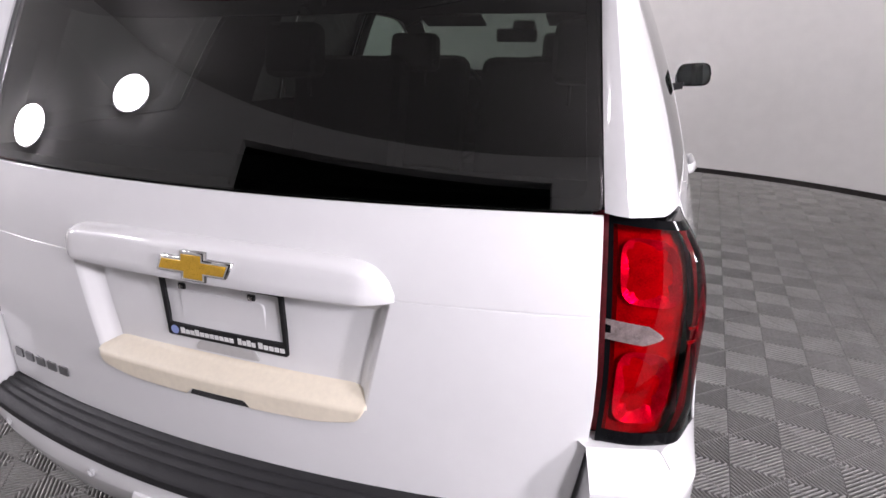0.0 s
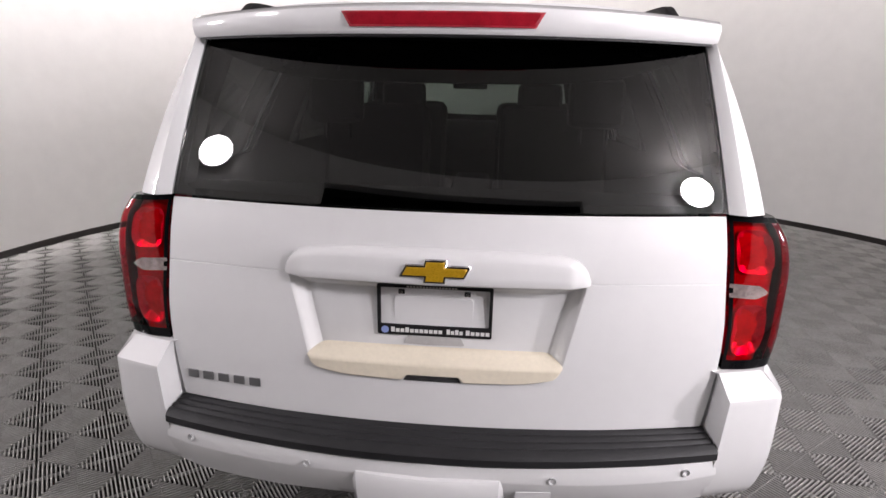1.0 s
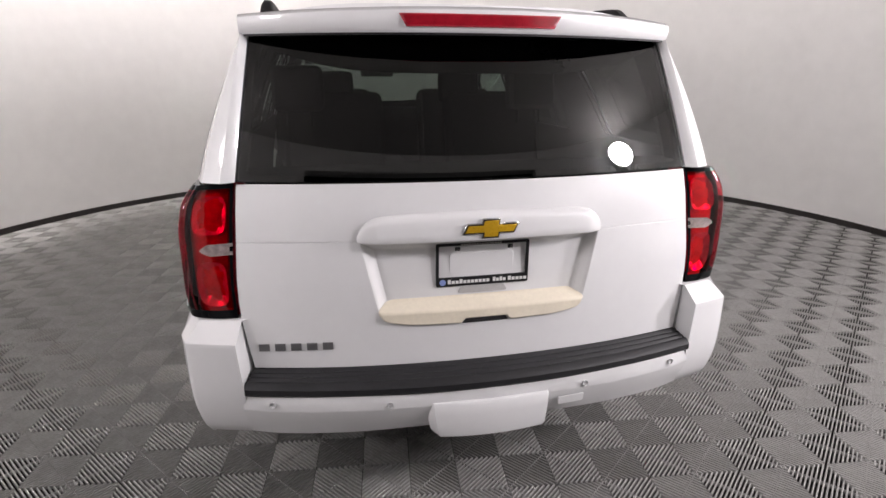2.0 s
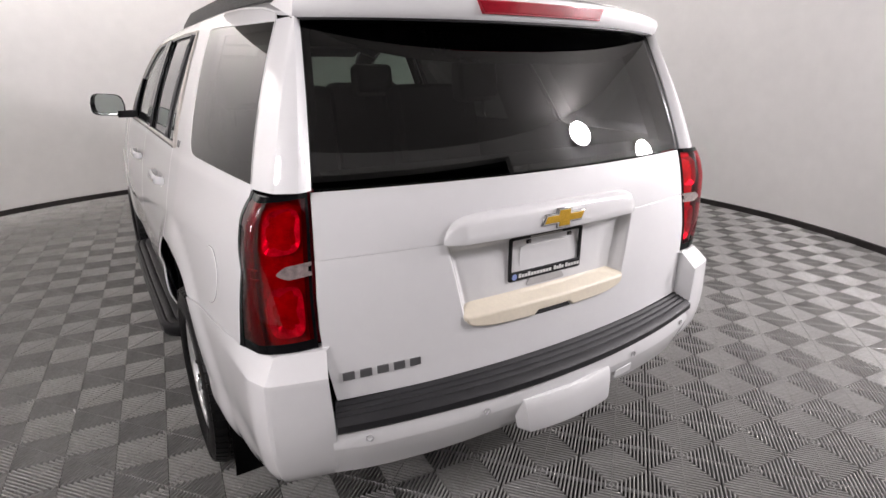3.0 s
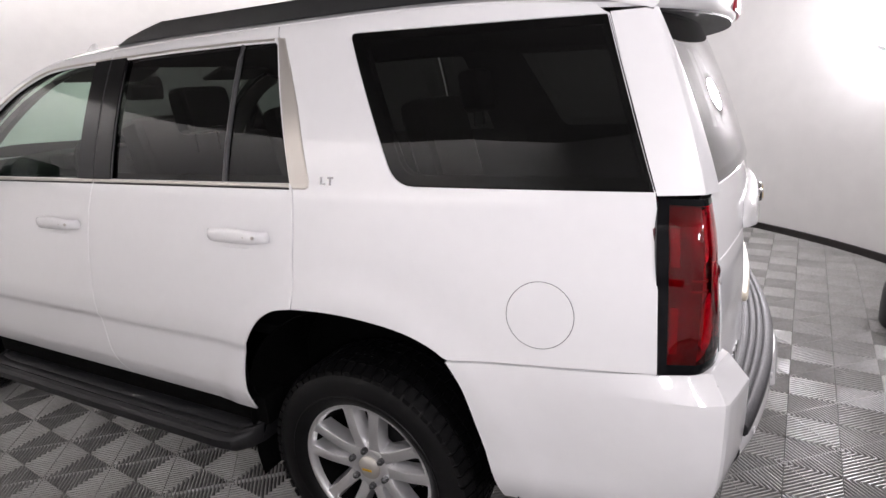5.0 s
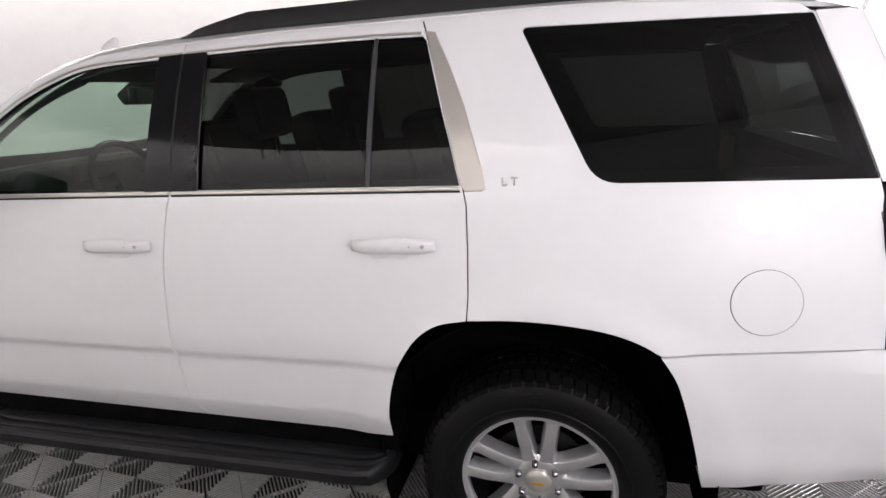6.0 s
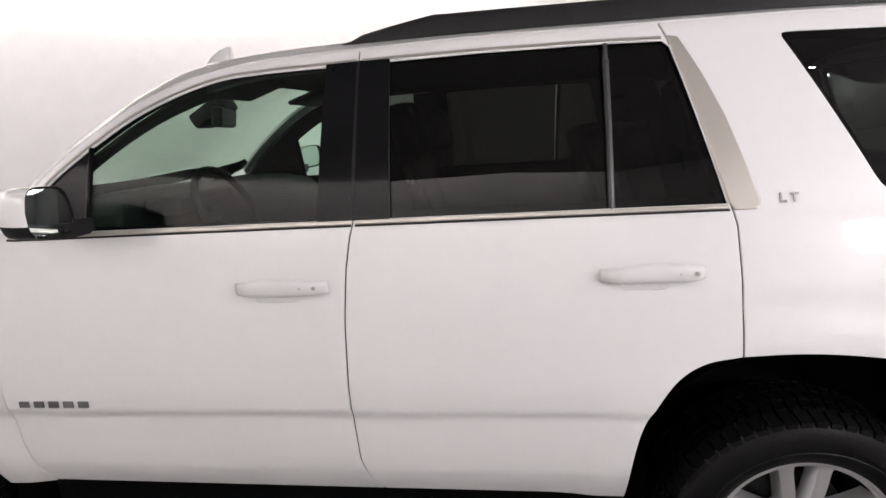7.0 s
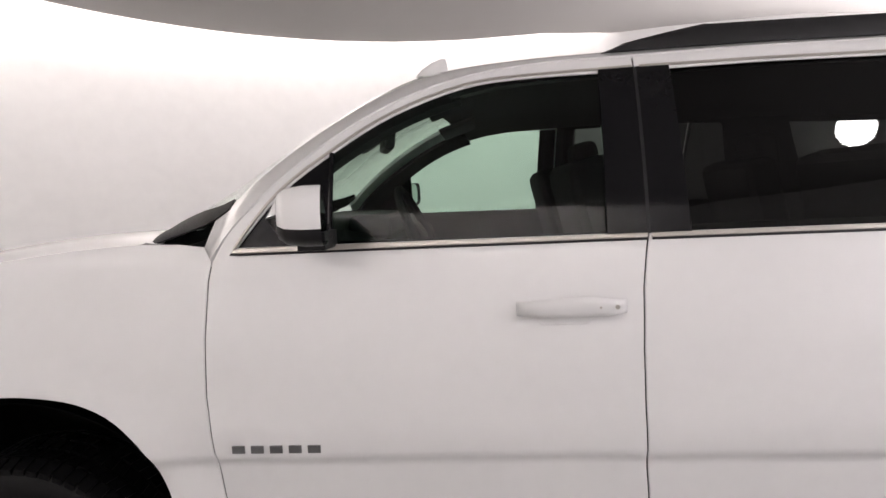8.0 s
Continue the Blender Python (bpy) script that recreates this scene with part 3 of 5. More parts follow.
    rod([Vector(side_of(s, -0.0095)(1.757 - 0.002 * i, z)) for i, z in enumerate((1.326, 1.42, 1.52, 1.62, 1.72, 1.775))], 0.009, UPRIGHT, "divider", d2, "grey upright between the panes")
    rod([Vector(side_of(s, -0.003)(2.360, z)) for z in (1.33, 1.42, 1.52, 1.62, 1.72, 1.765)], 0.004, UPRIGHT, "edge_trim", d2)
    rod([side_of(s, 0.0015)(*p) for p in ((2.436, 1.777), (2.10, 1.780), (1.75, 1.777), (1.60, 1.772))], 0.0045, SATIN, "upper_trim", d2, "thin satin trim over the window")
    panel("belt_trim", [(2.458, 1.3195), (2.456, 1.331), (1.470, 1.331), (1.464, 1.3195)], sk, out, SATIN, d2, thick=0.008, edge=0.003, step=0.05, off=0.006, label="satin strip along the foot of the window")
    panel("belt_seal", [(2.456, 1.3135), (2.456, 1.319), (1.466, 1.319), (1.464, 1.3135)], sk, out, BLACK, d2, thick=0.004, edge=0.001, step=0.06, off=0.004)
    door_handle(s, 1.535, 1.797, 1.168, d2)
    # quarter panel, up to the roof, back to the lamp and the pillar
    top_q = [(1.602, 1.818), (1.30, 1.816), (0.95, 1.805), (0.70, 1.785), (0.575, 1.765)]
    outline = [*top_q, (0.543, 1.740), (0.399, 1.320), (0.385, 1.24), (0.376, 1.05), (0.369, 0.898), (0.905, 0.868), *[p for p in ARCH_REAR_HALF[::-1] if p[0] > 0.909], *C_TOP[::-1][1:-1]]
    q = panel("quarter_panel", shrink(outline, GAP), sk, out, PAINT, car, holes=[shrink(QUARTER_WIN, -0.002)], step=0.022, label="white rear quarter panel with a fixed window")
    panel("window", QUARTER_WIN, side_of(s, -0.001), out, TINT, q, thick=0.006, edge=0.0025, step=0.06, label="dark fixed privacy glass")
    chrome = [(1.592, 1.779), (1.556, 1.772), (1.505, 1.67), (1.457, 1.555), (1.388, 1.338), (1.390, 1.322), (1.402, 1.315), (1.452, 1.315), (1.466, 1.335), (1.519, 1.540), (1.580, 1.758)]
    panel("pillar_trim", chrome, sk, out, SATIN, q, thick=0.01, edge=0.005, step=0.04, off=0.005, label="broad satin trim behind the rear door")
    flap = [(0.655 + 0.086 * math.cos(2 * math.pi * i / 40), 1.018 + 0.086 * math.sin(2 * math.pi * i / 40)) for i in range(40)]
    if s < 0:
        panel("fuel_flap", flap, sk, out, PAINT, q, thick=0.003, edge=0.002, step=0.03, off=0.0035, label="round white fuel flap")
        groove = [(0.655 + 0.0874 * math.cos(2 * math.pi * i / 40), 1.018 + 0.0874 * math.sin(2 * math.pi * i / 40)) for i in range(40)]
        panel("flap_gap", groove, sk, out, BADGE, q, holes=[flap], thick=0.001, edge=0.0004, step=0.02, off=0.0012)
    gl = [[(0.08, 0.0, 0.30, 1.0), (0.30, 0.0, 0.92, 0.22)], [(0.0, 0.78, 1.0, 1.0), (0.38, 0.0, 0.62, 0.78)]]
    if s < 0:
        letter_shapes("badge", gl, lambda u, v: side_of(s)(-u, v), -1.345, -1.297, 1.330, 1.354, BADGE_LIGHT, q, out, "small bright trim badge")
    else:
        letter_shapes("badge", gl, side_of(s), 1.297, 1.345, 1.330, 1.354, BADGE_LIGHT, q, out, "small bright trim badge")
    # front fender
    front_arch = spline([(3.722, 0.60), (3.737, 0.70), (3.785, 0.805), (3.865, 0.890), (3.97, 0.940), (4.10, 0.958), (4.22, 0.957), (4.36, 0.944), (4.47, 0.91), (4.55, 0.86), (4.61, 0.77), (4.65, 0.66)], 4)
    outline = [(3.612, 1.250), (3.604, 1.300), (3.628, 1.340), (3.70, 1.350), (3.80, 1.353), (3.88, 1.351), (4.0, 1.344), (4.5, 1.290), (4.90, 1.18), (4.93, 0.66), *front_arch[::-1], (3.712, 0.50), (3.541, 0.508), *FRONT_SEAM[::-1][1:-2]]
    panel("front_fender", shrink(outline, GAP), sk, out, PAINT, car, step=0.024, label="white front fender with a wheel arch")


for sgn in (-1, 1):
    car_side(sgn)

# dark structure behind the gaps and round the cabin
for s in (-1, 1):
    hole1 = shrink([(3.52, 1.34), *[p for p in WIN_FRONT if p[0] < 3.5]], -0.004)
    hole2 = shrink(WIN_REAR, 0.012)
    hole3 = shrink(QUARTER_WIN, 0.022)
    outline = [(3.60, 0.52), (3.60, 1.29), (3.43, 1.51), (3.27, 1.625), (3.11, 1.71), (2.95, 1.765), (2.60, 1.80), (1.6, 1.81), (0.9, 1.80), (0.58, 1.76), (0.42, 1.33), (0.40, 0.95), (0.95, 0.95), (1.60, 0.95), (1.75, 0.90), (1.76, 0.52)]
    panel("cabin_wall", outline, side_of(s, -0.030), (s, 0, 0), LINER, car, holes=[hole1, hole2, hole3], thick=0.004, edge=0.001, step=0.08)
    panel("inner_trim", outline, side_of(s, -0.060), (-s, 0, 0), TRIM_IN, car, holes=[hole1, hole2, hole3], thick=0.006, edge=0.002, step=0.08, label="dark interior side trim")

# ---------------------------------------------------------------- roof, windscreen, bonnet
roof_mid = smooth([(0.40, 1.838), (0.60, 1.850), (1.0, 1.868), (1.6, 1.883), (2.2, 1.887), (2.6, 1.880), (2.9, 1.866), (3.05, 1.848), (3.2, 1.792), (3.4, 1.688), (3.6, 1.570), (3.8, 1.445), (4.0, 1.32), (4.1, 1.26)])
roof_edge = smooth([(0.40, 1.752), (0.575, 1.767), (0.70, 1.787), (0.95, 1.807), (1.30, 1.818), (1.602, 1.820), (2.1, 1.823), (2.449, 1.815), (2.64, 1.811), (2.80, 1.799), (2.952, 1.771), (3.113, 1.716), (3.27, 1.631), (3.426, 1.515), (3.50, 1.445), (3.57, 1.368), (3.62, 1.295), (3.70, 1.272), (4.1, 1.262)])


def roof_at(y, v):
    ze = roof_edge(y)
    xe = width_at(y, ze) - 0.001
    zc = max(roof_mid(y), ze - 0.02)
    a = abs(v)
    x = xe * v
    p = 4.5
    return (x, y, zc - (zc - ze) * a ** p)


def screen_top(v):
    return 3.06 - 0.10 * v * v


vv = [-1 + 2 * i / 40 for i in range(41)]
sheet("roof", [[roof_at(0.46 + (screen_top(v) - 0.46) * i / 44, v) for v in vv] for i in range(45)], PAINT, car, "white roof panel", thick=0.012, sharp=60)
sheet("headliner", [[(0.95 * p[0], p[1], p[2] - 0.045) for p in (roof_at(0.56 + (screen_top(v) - 0.56) * i / 20, v) for v in vv)] for i in range(21)], HEADLINER, car, "grey cloth headliner", thick=0.008, sharp=60)
EDGE = 0.865
for s in (-1, 1):
    rows = []
    for i in range(25):
        rows.append([roof_at(screen_top(1) + (3.64 - screen_top(1)) * i / 24 + (screen_top(v) - screen_top(1)) * (1 - i / 24), s * v) for v in (EDGE, 0.89, 0.92, 0.95, 0.98, 1.0)])
    sheet("windscreen_pillar", rows, PAINT, car, "white sloping windscreen pillar", thick=0.02, sharp=60)
    sheet("inner_pillar", [[(0.965 * p[0], p[1] - 0.03, p[2] - 0.05) for p in r] for r in rows], TRIM_IN, car, "dark inner windscreen pillar", thick=0.02, sharp=60)
rows = []
for i in range(25):
    rows.append([roof_at(screen_top(v) + (3.86 + 0.12 * (1 - v * v) - screen_top(v)) * i / 24, v) for v in [EDGE * (-1 + 2 * k / 24) for k in range(25)]])
sheet("windscreen", rows, SCREEN, car, "greenish clear windscreen", thick=0.004, sharp=60)
border = []
for i in range(7):
    border.append([(p[0], p[1] - 0.006, p[2] - 0.008) for p in (roof_at(3.86 + 0.12 * (1 - v * v) - (0.15 + 0.05 * abs(v) ** 3) * i / 6, v) for v in [EDGE * (-1 + 2 * k / 24) for k in range(25)])])
sheet("windscreen_border", border, BLACK, car, "black printed border at the foot of the windscreen", sharp=60)
for s in (-1, 1):
    corner = []
    for i in range(9):
        base = 0.30 * i / 8
        corner.append([(p[0], p[1], p[2] + 0.005) for p in (roof_at(3.90 - base, s * v) for v in (EDGE - 0.16 * (1 - i / 8) - 0.03, EDGE - 0.10 * (1 - i / 8) - 0.02, EDGE - 0.02, EDGE + 0.01))])
    sheet("windscreen_seal", corner, BLACK, car, "black trim at the foot of the windscreen pillar", thick=0.004, sharp=60)
# cowl and bonnet
hood_z = smooth([(3.70, 1.364), (3.80, 1.366), (4.0, 1.363), (4.3, 1.341), (4.6, 1.298), (4.85, 1.232), (5.0, 1.15)])


def hood_at(y, v):
    x = v * (width_at(y, 1.345) - 0.004)
    ridge = 0.018 * math.exp(-((abs(v) - 0.72) / 0.10) ** 2)
    return (x, y, hood_z(y) + ridge - 0.026 * abs(v) ** 6 - 0.008 * v * v)


sheet("bonnet", [[hood_at(3.90 - 0.12 * v * v + (5.02 - 0.22 * v * v - 3.90 + 0.12 * v * v) * i / 24, v) for v in [-1 + 2 * k / 32 for k in range(33)]] for i in range(25)], PAINT, car, "white bonnet with raised edges", thick=0.015, sharp=50)
sheet("cowl", [[(0.90 * v, 3.70 + 0.10 * (1 - v * v) + dy, z - 0.03 * v * v) for v in [-1 + 2 * k / 16 for k in range(17)]] for dy, z in ((-0.04, 1.330), (0.04, 1.368), (0.14, 1.372), (0.20, 1.34))], BLACK, car, "black cowl panel with slots", thick=0.01)
# plain nose that closes the front
nose = []
for z, y in ((0.35, 4.98), (0.50, 5.12), (0.70, 5.16), (0.90, 5.14), (1.05, 5.10), (1.15, 5.02), (1.17, 4.92)):
    nose.append([(v * (0.93 - 0.02 * abs(z - 0.7)), y - 0.30 * abs(v) ** 3.2, z) for v in [-1 + 2 * k / 24 for k in range(25)]])
sheet("front_fascia", nose, PAINT, car, "plain white front fascia", thick=0.02)

# ---------------------------------------------------------------- tailgate
gate_side = [(-0.751, 1.309), (-0.758, 1.225), (-0.764, 1.1356)]
upper = [*gate_side, *[(-x, z) for x, z in gate_side[::-1]]]
tg = panel("tailgate", upper, gate_plain, (0, -1, 0), PAINT, car, thick=0.02, edge=0.002, step=0.03, label="white tailgate with a sunken number plate bay")
low_side = [(-0.764, 1.1344), (-0.771, 1.03), (-0.772, 0.95), (-0.768, 0.885), (-0.757, 0.81), (-0.743, 0.729)]
lower = [*low_side, (-0.40, 0.719), (0.0, 0.715), (0.40, 0.719), *[(-x, z) for x, z in low_side[::-1]]]
bay = rounded(BAY, [0.006, 0.006, 0.05, 0.05], 5)
panel("lower_skin", lower, gate_plain, (0, -1, 0), PAINT, tg, holes=[bay], thick=0.02, edge=0.002, step=0.025, label="white lower half round a sunken bay")
ring = dense(bay if area2(bay) > 0 else bay[::-1], 0.03)
rows = []
for d, f in ((-0.002, 0.0), (0.002, 0.002), (0.008, 0.010), (0.018, 0.026), (0.026, 0.036), (0.034, 0.040)):
    rows.append([(x, gate_skin(x, z) + f, z) for x, z in inset(ring, d)])
sheet("bay_side", rows, PAINT, tg, "sloping side of the sunken bay", closed=True, sharp=70)
panel("bay_floor", inset(ring, 0.032), gate_bay, (0, -1, 0), PAINT, tg, thick=0.004, edge=0.001, step=0.03, label="white floor of the sunken bay")
# raised grip bar over the plate: flat face, sharp lower edge, rounded top and ends
bar_top = smooth([(0.0, 1.219), (0.22, 1.216), (0.33, 1.209), (0.365, 1.199), (0.390, 1.176), (0.402, 1.153), (0.404, 1.146)])
rows = []
for i in range(61):
    v = -1 + 2 * i / 60
    x = 0.404 * math.copysign(abs(v) ** 0.75, v)
    zt = bar_top(abs(x))
    out = 0.034 * min(1, max(0, (0.4042 - abs(x)) / 0.055)) ** 0.6
    r = [(x, gate_skin(x, 1.133) + 0.004, 1.133), (x, gate_skin(x, 1.133) - out * 0.94, 1.133), (x, gate_skin(x, 1.136) - out, 1.1355)]
    for q in (0.25, 0.5, 0.72, 0.82, 0.89, 0.95, 0.985, 1.0):
        z = 1.1355 + (zt - 1.1355) * q
        f = 1.0 - 0.12 * q if q < 0.75 else (1.0 - 0.12 * q) * math.sqrt(max(0, 1 - ((q - 0.72) / 0.28) ** 2))
        r.append((x, gate_skin(x, z) - out * f - 0.0006, z))
    rows.append(r)
sheet("grip_bar", rows, PAINT, tg, "raised white bar above the plate", sharp=45)
# plain gold cross emblem in a bright border
EM = [(-0.090, -0.0165), (-0.026, -0.0165), (-0.028, -0.031), (0.028, -0.031), (0.030, -0.0165), (0.077, -0.0165), (0.094, 0.0165), (0.031, 0.0165), (0.033, 0.031), (-0.024, 0.031), (-0.027, 0.0165), (-0.073, 0.0165)]


def emblem_at(u, v):
    return (u + 0.003, gate_skin(0, 1.17) - 0.036, 1.170 + v)


panel("emblem", EM, emblem_at, (0, -1, 0), CHROME, tg, thick=0.012, edge=0.0025, step=0.02, off=0.006, label="bright emblem border")
panel("emblem_face", shrink(EM, 0.0055), emblem_at, (0, -1, 0), GOLD, tg, thick=0.006, edge=0.002, step=0.02, off=0.0085, label="gold emblem face")
# cream pull piece
cream = rounded([(-0.350, 0.914), (-0.310, 0.932), (-0.10, 0.937), (0.10, 0.937), (0.310, 0.932), (0.350, 0.914), (0.333, 0.872), (0.250, 0.856), (0.085, 0.853), (0.070, 0.868), (-0.068, 0.868), (-0.083, 0.853), (-0.250, 0.856), (-0.333, 0.872)],
                [0.008, 0.02, 0.02, 0.02, 0.02, 0.008, 0.03, 0.04, 0.004, 0.004, 0.004, 0.004, 0.04, 0.03], 4)


def cream_at(x, z):
    k = min(max((z - 0.902) / 0.03, 0), 1)
    return (x, gate_skin(x, z) - 0.012 + 0.052 * k * k * (3 - 2 * k), z)


panel("pull_garnish", cream, cream_at, (0, -1, 0), CREAM, tg, thick=0.03, edge=0.005, step=0.014, label="yellowed cream plastic pull piece")
panel("pull_slot", [(-0.066, 0.871), (0.066, 0.871), (0.078, 0.850), (-0.078, 0.850)], gate_plain, (0, -1, 0), BADGE, tg, thick=0.004, edge=0.001, step=0.03, off=0.003)
panel("slot_plate", rounded([(-0.085, 0.938), (0.085, 0.938), (0.072, 0.962), (-0.072, 0.962)], 0.008, 3), gate_bay, (0, -1, 0), SLOT_GREY, tg, thick=0.003, edge=0.001, step=0.03, off=0.004)


# number plate frame, empty
def plate_at(x, z):
    return (x, 0.205 - 0.02 * (z - 1.04) + 0.004, z)


P_OUT = rounded([(-0.156, 0.963), (0.156, 0.963), (0.156, 1.110), (-0.156, 1.110)], 0.006, 3)
P_IN = rounded([(-0.147, 0.993), (0.147, 0.993), (0.147, 1.101), (-0.147, 1.101)], 0.004, 3)
pf = panel("plate_frame", P_OUT, plate_at, (0, -1, 0), BLACK, tg, holes=[P_IN], thick=0.010, edge=0.0015, step=0.03, off=0.004, label="black number plate frame, empty, with a white legend")
panel("blank_plate", rounded([(-0.147, 0.99), (0.147, 0.99), (0.147, 1.103), (-0.147, 1.103)], 0.004, 3), plate_at, (0, -1, 0), PAINT, tg, thick=0.004, edge=0.001, step=0.03, off=-0.0095)
panel("plate_boss", rounded([(-0.112, 1.000), (0.105, 1.000), (0.105, 1.075), (-0.112, 1.075)], 0.014, 4), plate_at, (0, -1, 0), PAINT, tg, thick=0.004, edge=0.003, step=0.03, off=-0.003)
legend = [1, .72, .72, 1, .72, .72, .72, .72, .72, .72, .72]
text_bars("legend", legend, plate_at, -0.118, 0.022, 0.9725, 0.9865, LABEL_WHITE, pf, (0, -1, 0), "white legend", proud=0.0055)
text_bars("legend", [1, .72, 1, .72], plate_at, 0.034, 0.078, 0.9725, 0.9865, LABEL_WHITE, pf, (0, -1, 0), "white legend", proud=0.0055)
text_bars("legend", [1, .72, .72, .72, .72], plate_at, 0.086, 0.150, 0.9725, 0.9865, LABEL_WHITE, pf, (0, -1, 0), "white legend", proud=0.0055)
text_bars("legend", [1] * 16, plate_at, -0.075, 0.06, 1.1025, 1.1075, SATIN, pf, (0, -1, 0), "small grey legend", proud=0.005, gap=0.4)
dot = [(-0.135 + 0.0105 * math.cos(2 * math.pi * i / 20), 0.978 + 0.0105 * math.sin(2 * math.pi * i / 20)) for i in range(20)]
panel("legend_disc", dot, plate_at, (0, -1, 0), LABEL_BLUE, pf, thick=0.001, edge=0.0004, step=0.01, off=0.0052, label="small blue and white disc")
for x in (-0.088, 0.088):
    part("screw_tab", box_bm((0.017, 0.006, 0.013), (x, 0.199, 1.093), 0.002), BLACK, pf)
    part("screw", lathe([(0, 0.0001), (-0.003, 0.003), (0, 0.0045)], None, 10), SATIN, pf, at=Matrix.Translation((x, 0.195, 1.093)) @ Euler((0, 0, -math.pi / 2)).to_matrix().to_4x4())
letter_shapes("badge", BADGE_BARS, gate_plain, -0.724, -0.490, 0.787, 0.810, BADGE_BAR, tg, (0, -1, 0), "dark grey raised badge")

# rear window with its black border; the deep top band paints the spoiler's reflection
GW = [(-0.750, 1.316), (0.750, 1.316), (0.690, 1.742), (-0.690, 1.742)]
panel("rear_window", rounded(GW, 0.012, 3), rear_glass, (0, -1, 0), TINT_REAR, tg, thick=0.005, edge=0.002, step=0.04, label="dark privacy glass in the tailgate")
GI = [(-0.722, 1.338), (0.722, 1.338), (0.672, 1.722), *[(0.66 * v, 1.632 + 0.088 * abs(v) ** 4.0) for v in (0.9, 0.75, 0.6, 0.45, 0.3, 0.15, 0, -0.15, -0.3, -0.45, -0.6, -0.75, -0.9)], (-0.672, 1.722)]
panel("border_and_reflection", shrink(rounded(GW, 0.012, 3), 0.004), rear_glass, (0, -1, 0), BLACK_GLOSS, tg, holes=[rounded(GI, 0.02, 3)], thick=0.006, edge=0.001, step=0.05, off=-0.008, label="black border printed on the glass, its deep top band the spoiler's reflection painted in")

# pillars beside the rear window
for s in (-1, 1):
    rows = []
    for i in range(21):
        t = i / 20
        z = 1.316 + (1.742 - 1.316) * t
        ya = 0.3985 + (0.5415 - 0.3985) * t
        a = Vector((s * (width_at(ya, z) - 0.001), ya - 0.001, z))
        b = Vector((s * (0.752 + (0.692 - 0.752) * t), rear_glass(0.752 - 0.06 * t, z)[1] - 0.004, z))
        e = Vector((s * (0.853 - 0.10 * t - 0.04 * t * t), 0.292 + 0.095 * t + 0.048 * t * t, z))
        f = Vector((s * (0.792 + (0.712 - 0.792) * t), rear_glass(0.79 - 0.07 * t, z)[1] - 0.030, z))
        pts = []
        for p0, c0, p1 in ((a, a.lerp(e, 0.75), a.lerp(e, 0.86).lerp(e.lerp(f, 0.3), 0.5)), (a.lerp(e, 0.86).lerp(e.lerp(f, 0.3), 0.5), e.lerp(f, 0.5), f)):
            pts += [p0 * (1 - u) ** 2 + c0 * 2 * u * (1 - u) + p1 * u * u for u in (0, 0.2, 0.4, 0.6, 0.8)]
        pts += [f, f.lerp(b, 0.5) + Vector((0, -0.004, 0)), b, b + Vector((0, 0.03, 0))]
        rows.append(pts)
    sheet("rear_pillar", rows, PAINT, car, "white pillar beside the rear window", sharp=28)
    inner = [[r[0] + Vector((-s * 0.012, 0.006, 0)), r[0] + Vector((-s * 0.06, 0.035, 0)), r[-2].lerp(r[0], 0.5) + Vector((-s * 0.05, 0.09, 0)), r[-2] + Vector((-s * 0.03, 0.07, 0)), r[-2] + Vector((s * 0.012, 0.022, 0))] for r in rows]
    sheet("inner_rear_pillar", inner, TRIM_IN, car, "dark trim inside the rear pillar", sharp=60)

# roof spoiler with the high brake lamp
rows = []
N = 36
for i in range(N + 1):
    v = -1 + 2 * i / N
    x = 0.716 * v
    yr = 0.262 + 0.165 * abs(v) ** 2.3
    zt = 1.813 - 0.018 * v * v
    lift = roof_at(0.60, x / 0.755)[2]
    rows.append([(x, 0.62, lift + 0.001), (x, 0.50, lift * 0.4 + zt * 0.6 + 0.006), (x, yr + 0.10, zt + 0.006), (x, yr + 0.02, zt + 0.002), (x, yr, zt - 0.008), (x, yr - 0.004, zt - 0.024), (x, yr + 0.004, 1.750 - 0.002 * v * v), (x, yr + 0.014, 1.742 - 0.002 * v * v)])
sp = sheet("spoiler", rows, PAINT, car, "white roof spoiler over the rear window", sharp=45)
under = [[(x, yr + 0.014, zb), (x, yr + 0.08, zb + 0.006), (x, max(0.45, yr + 0.09), zb + 0.004)] for x, yr, zb in ((0.716 * v, 0.262 + 0.165 * abs(v) ** 2.3, 1.742 - 0.002 * v * v) for v in [-1 + 2 * i / N for i in range(N + 1)])]
sheet("spoiler_underside", under, BLACK, sp, "black underside", thick=0.006)
for s in (-1, 1):
    k = 0 if s < 0 else N
    bm = bmesh.new()
    bm.faces.new([bm.verts.new(p) for p in rows[k]])
    bmesh.ops.triangulate(bm, faces=bm.faces)
    part("spoiler_end", bm, PAINT, sp)


def chmsl_at(x, z):
    v = x / 0.716
    return (x, 0.262 + 0.165 * abs(v) ** 2.3 - 0.004, z)


hb = panel("high_brake_lamp", [(-0.250, 1.793), (0.250, 1.793), (0.229, 1.757), (-0.229, 1.757)], chmsl_at, (0, -1, 0), LAMP_DARK, sp, thick=0.008, edge=0.002, step=0.03, off=0.003, label="long dark red brake lamp")
panel("lens", [(-0.243, 1.790), (0.243, 1.790), (0.224, 1.761), (-0.224, 1.761)], chmsl_at, (0, -1, 0), HIGH_RED, hb, thick=0.004, edge=0.002, step=0.03, off=0.006)


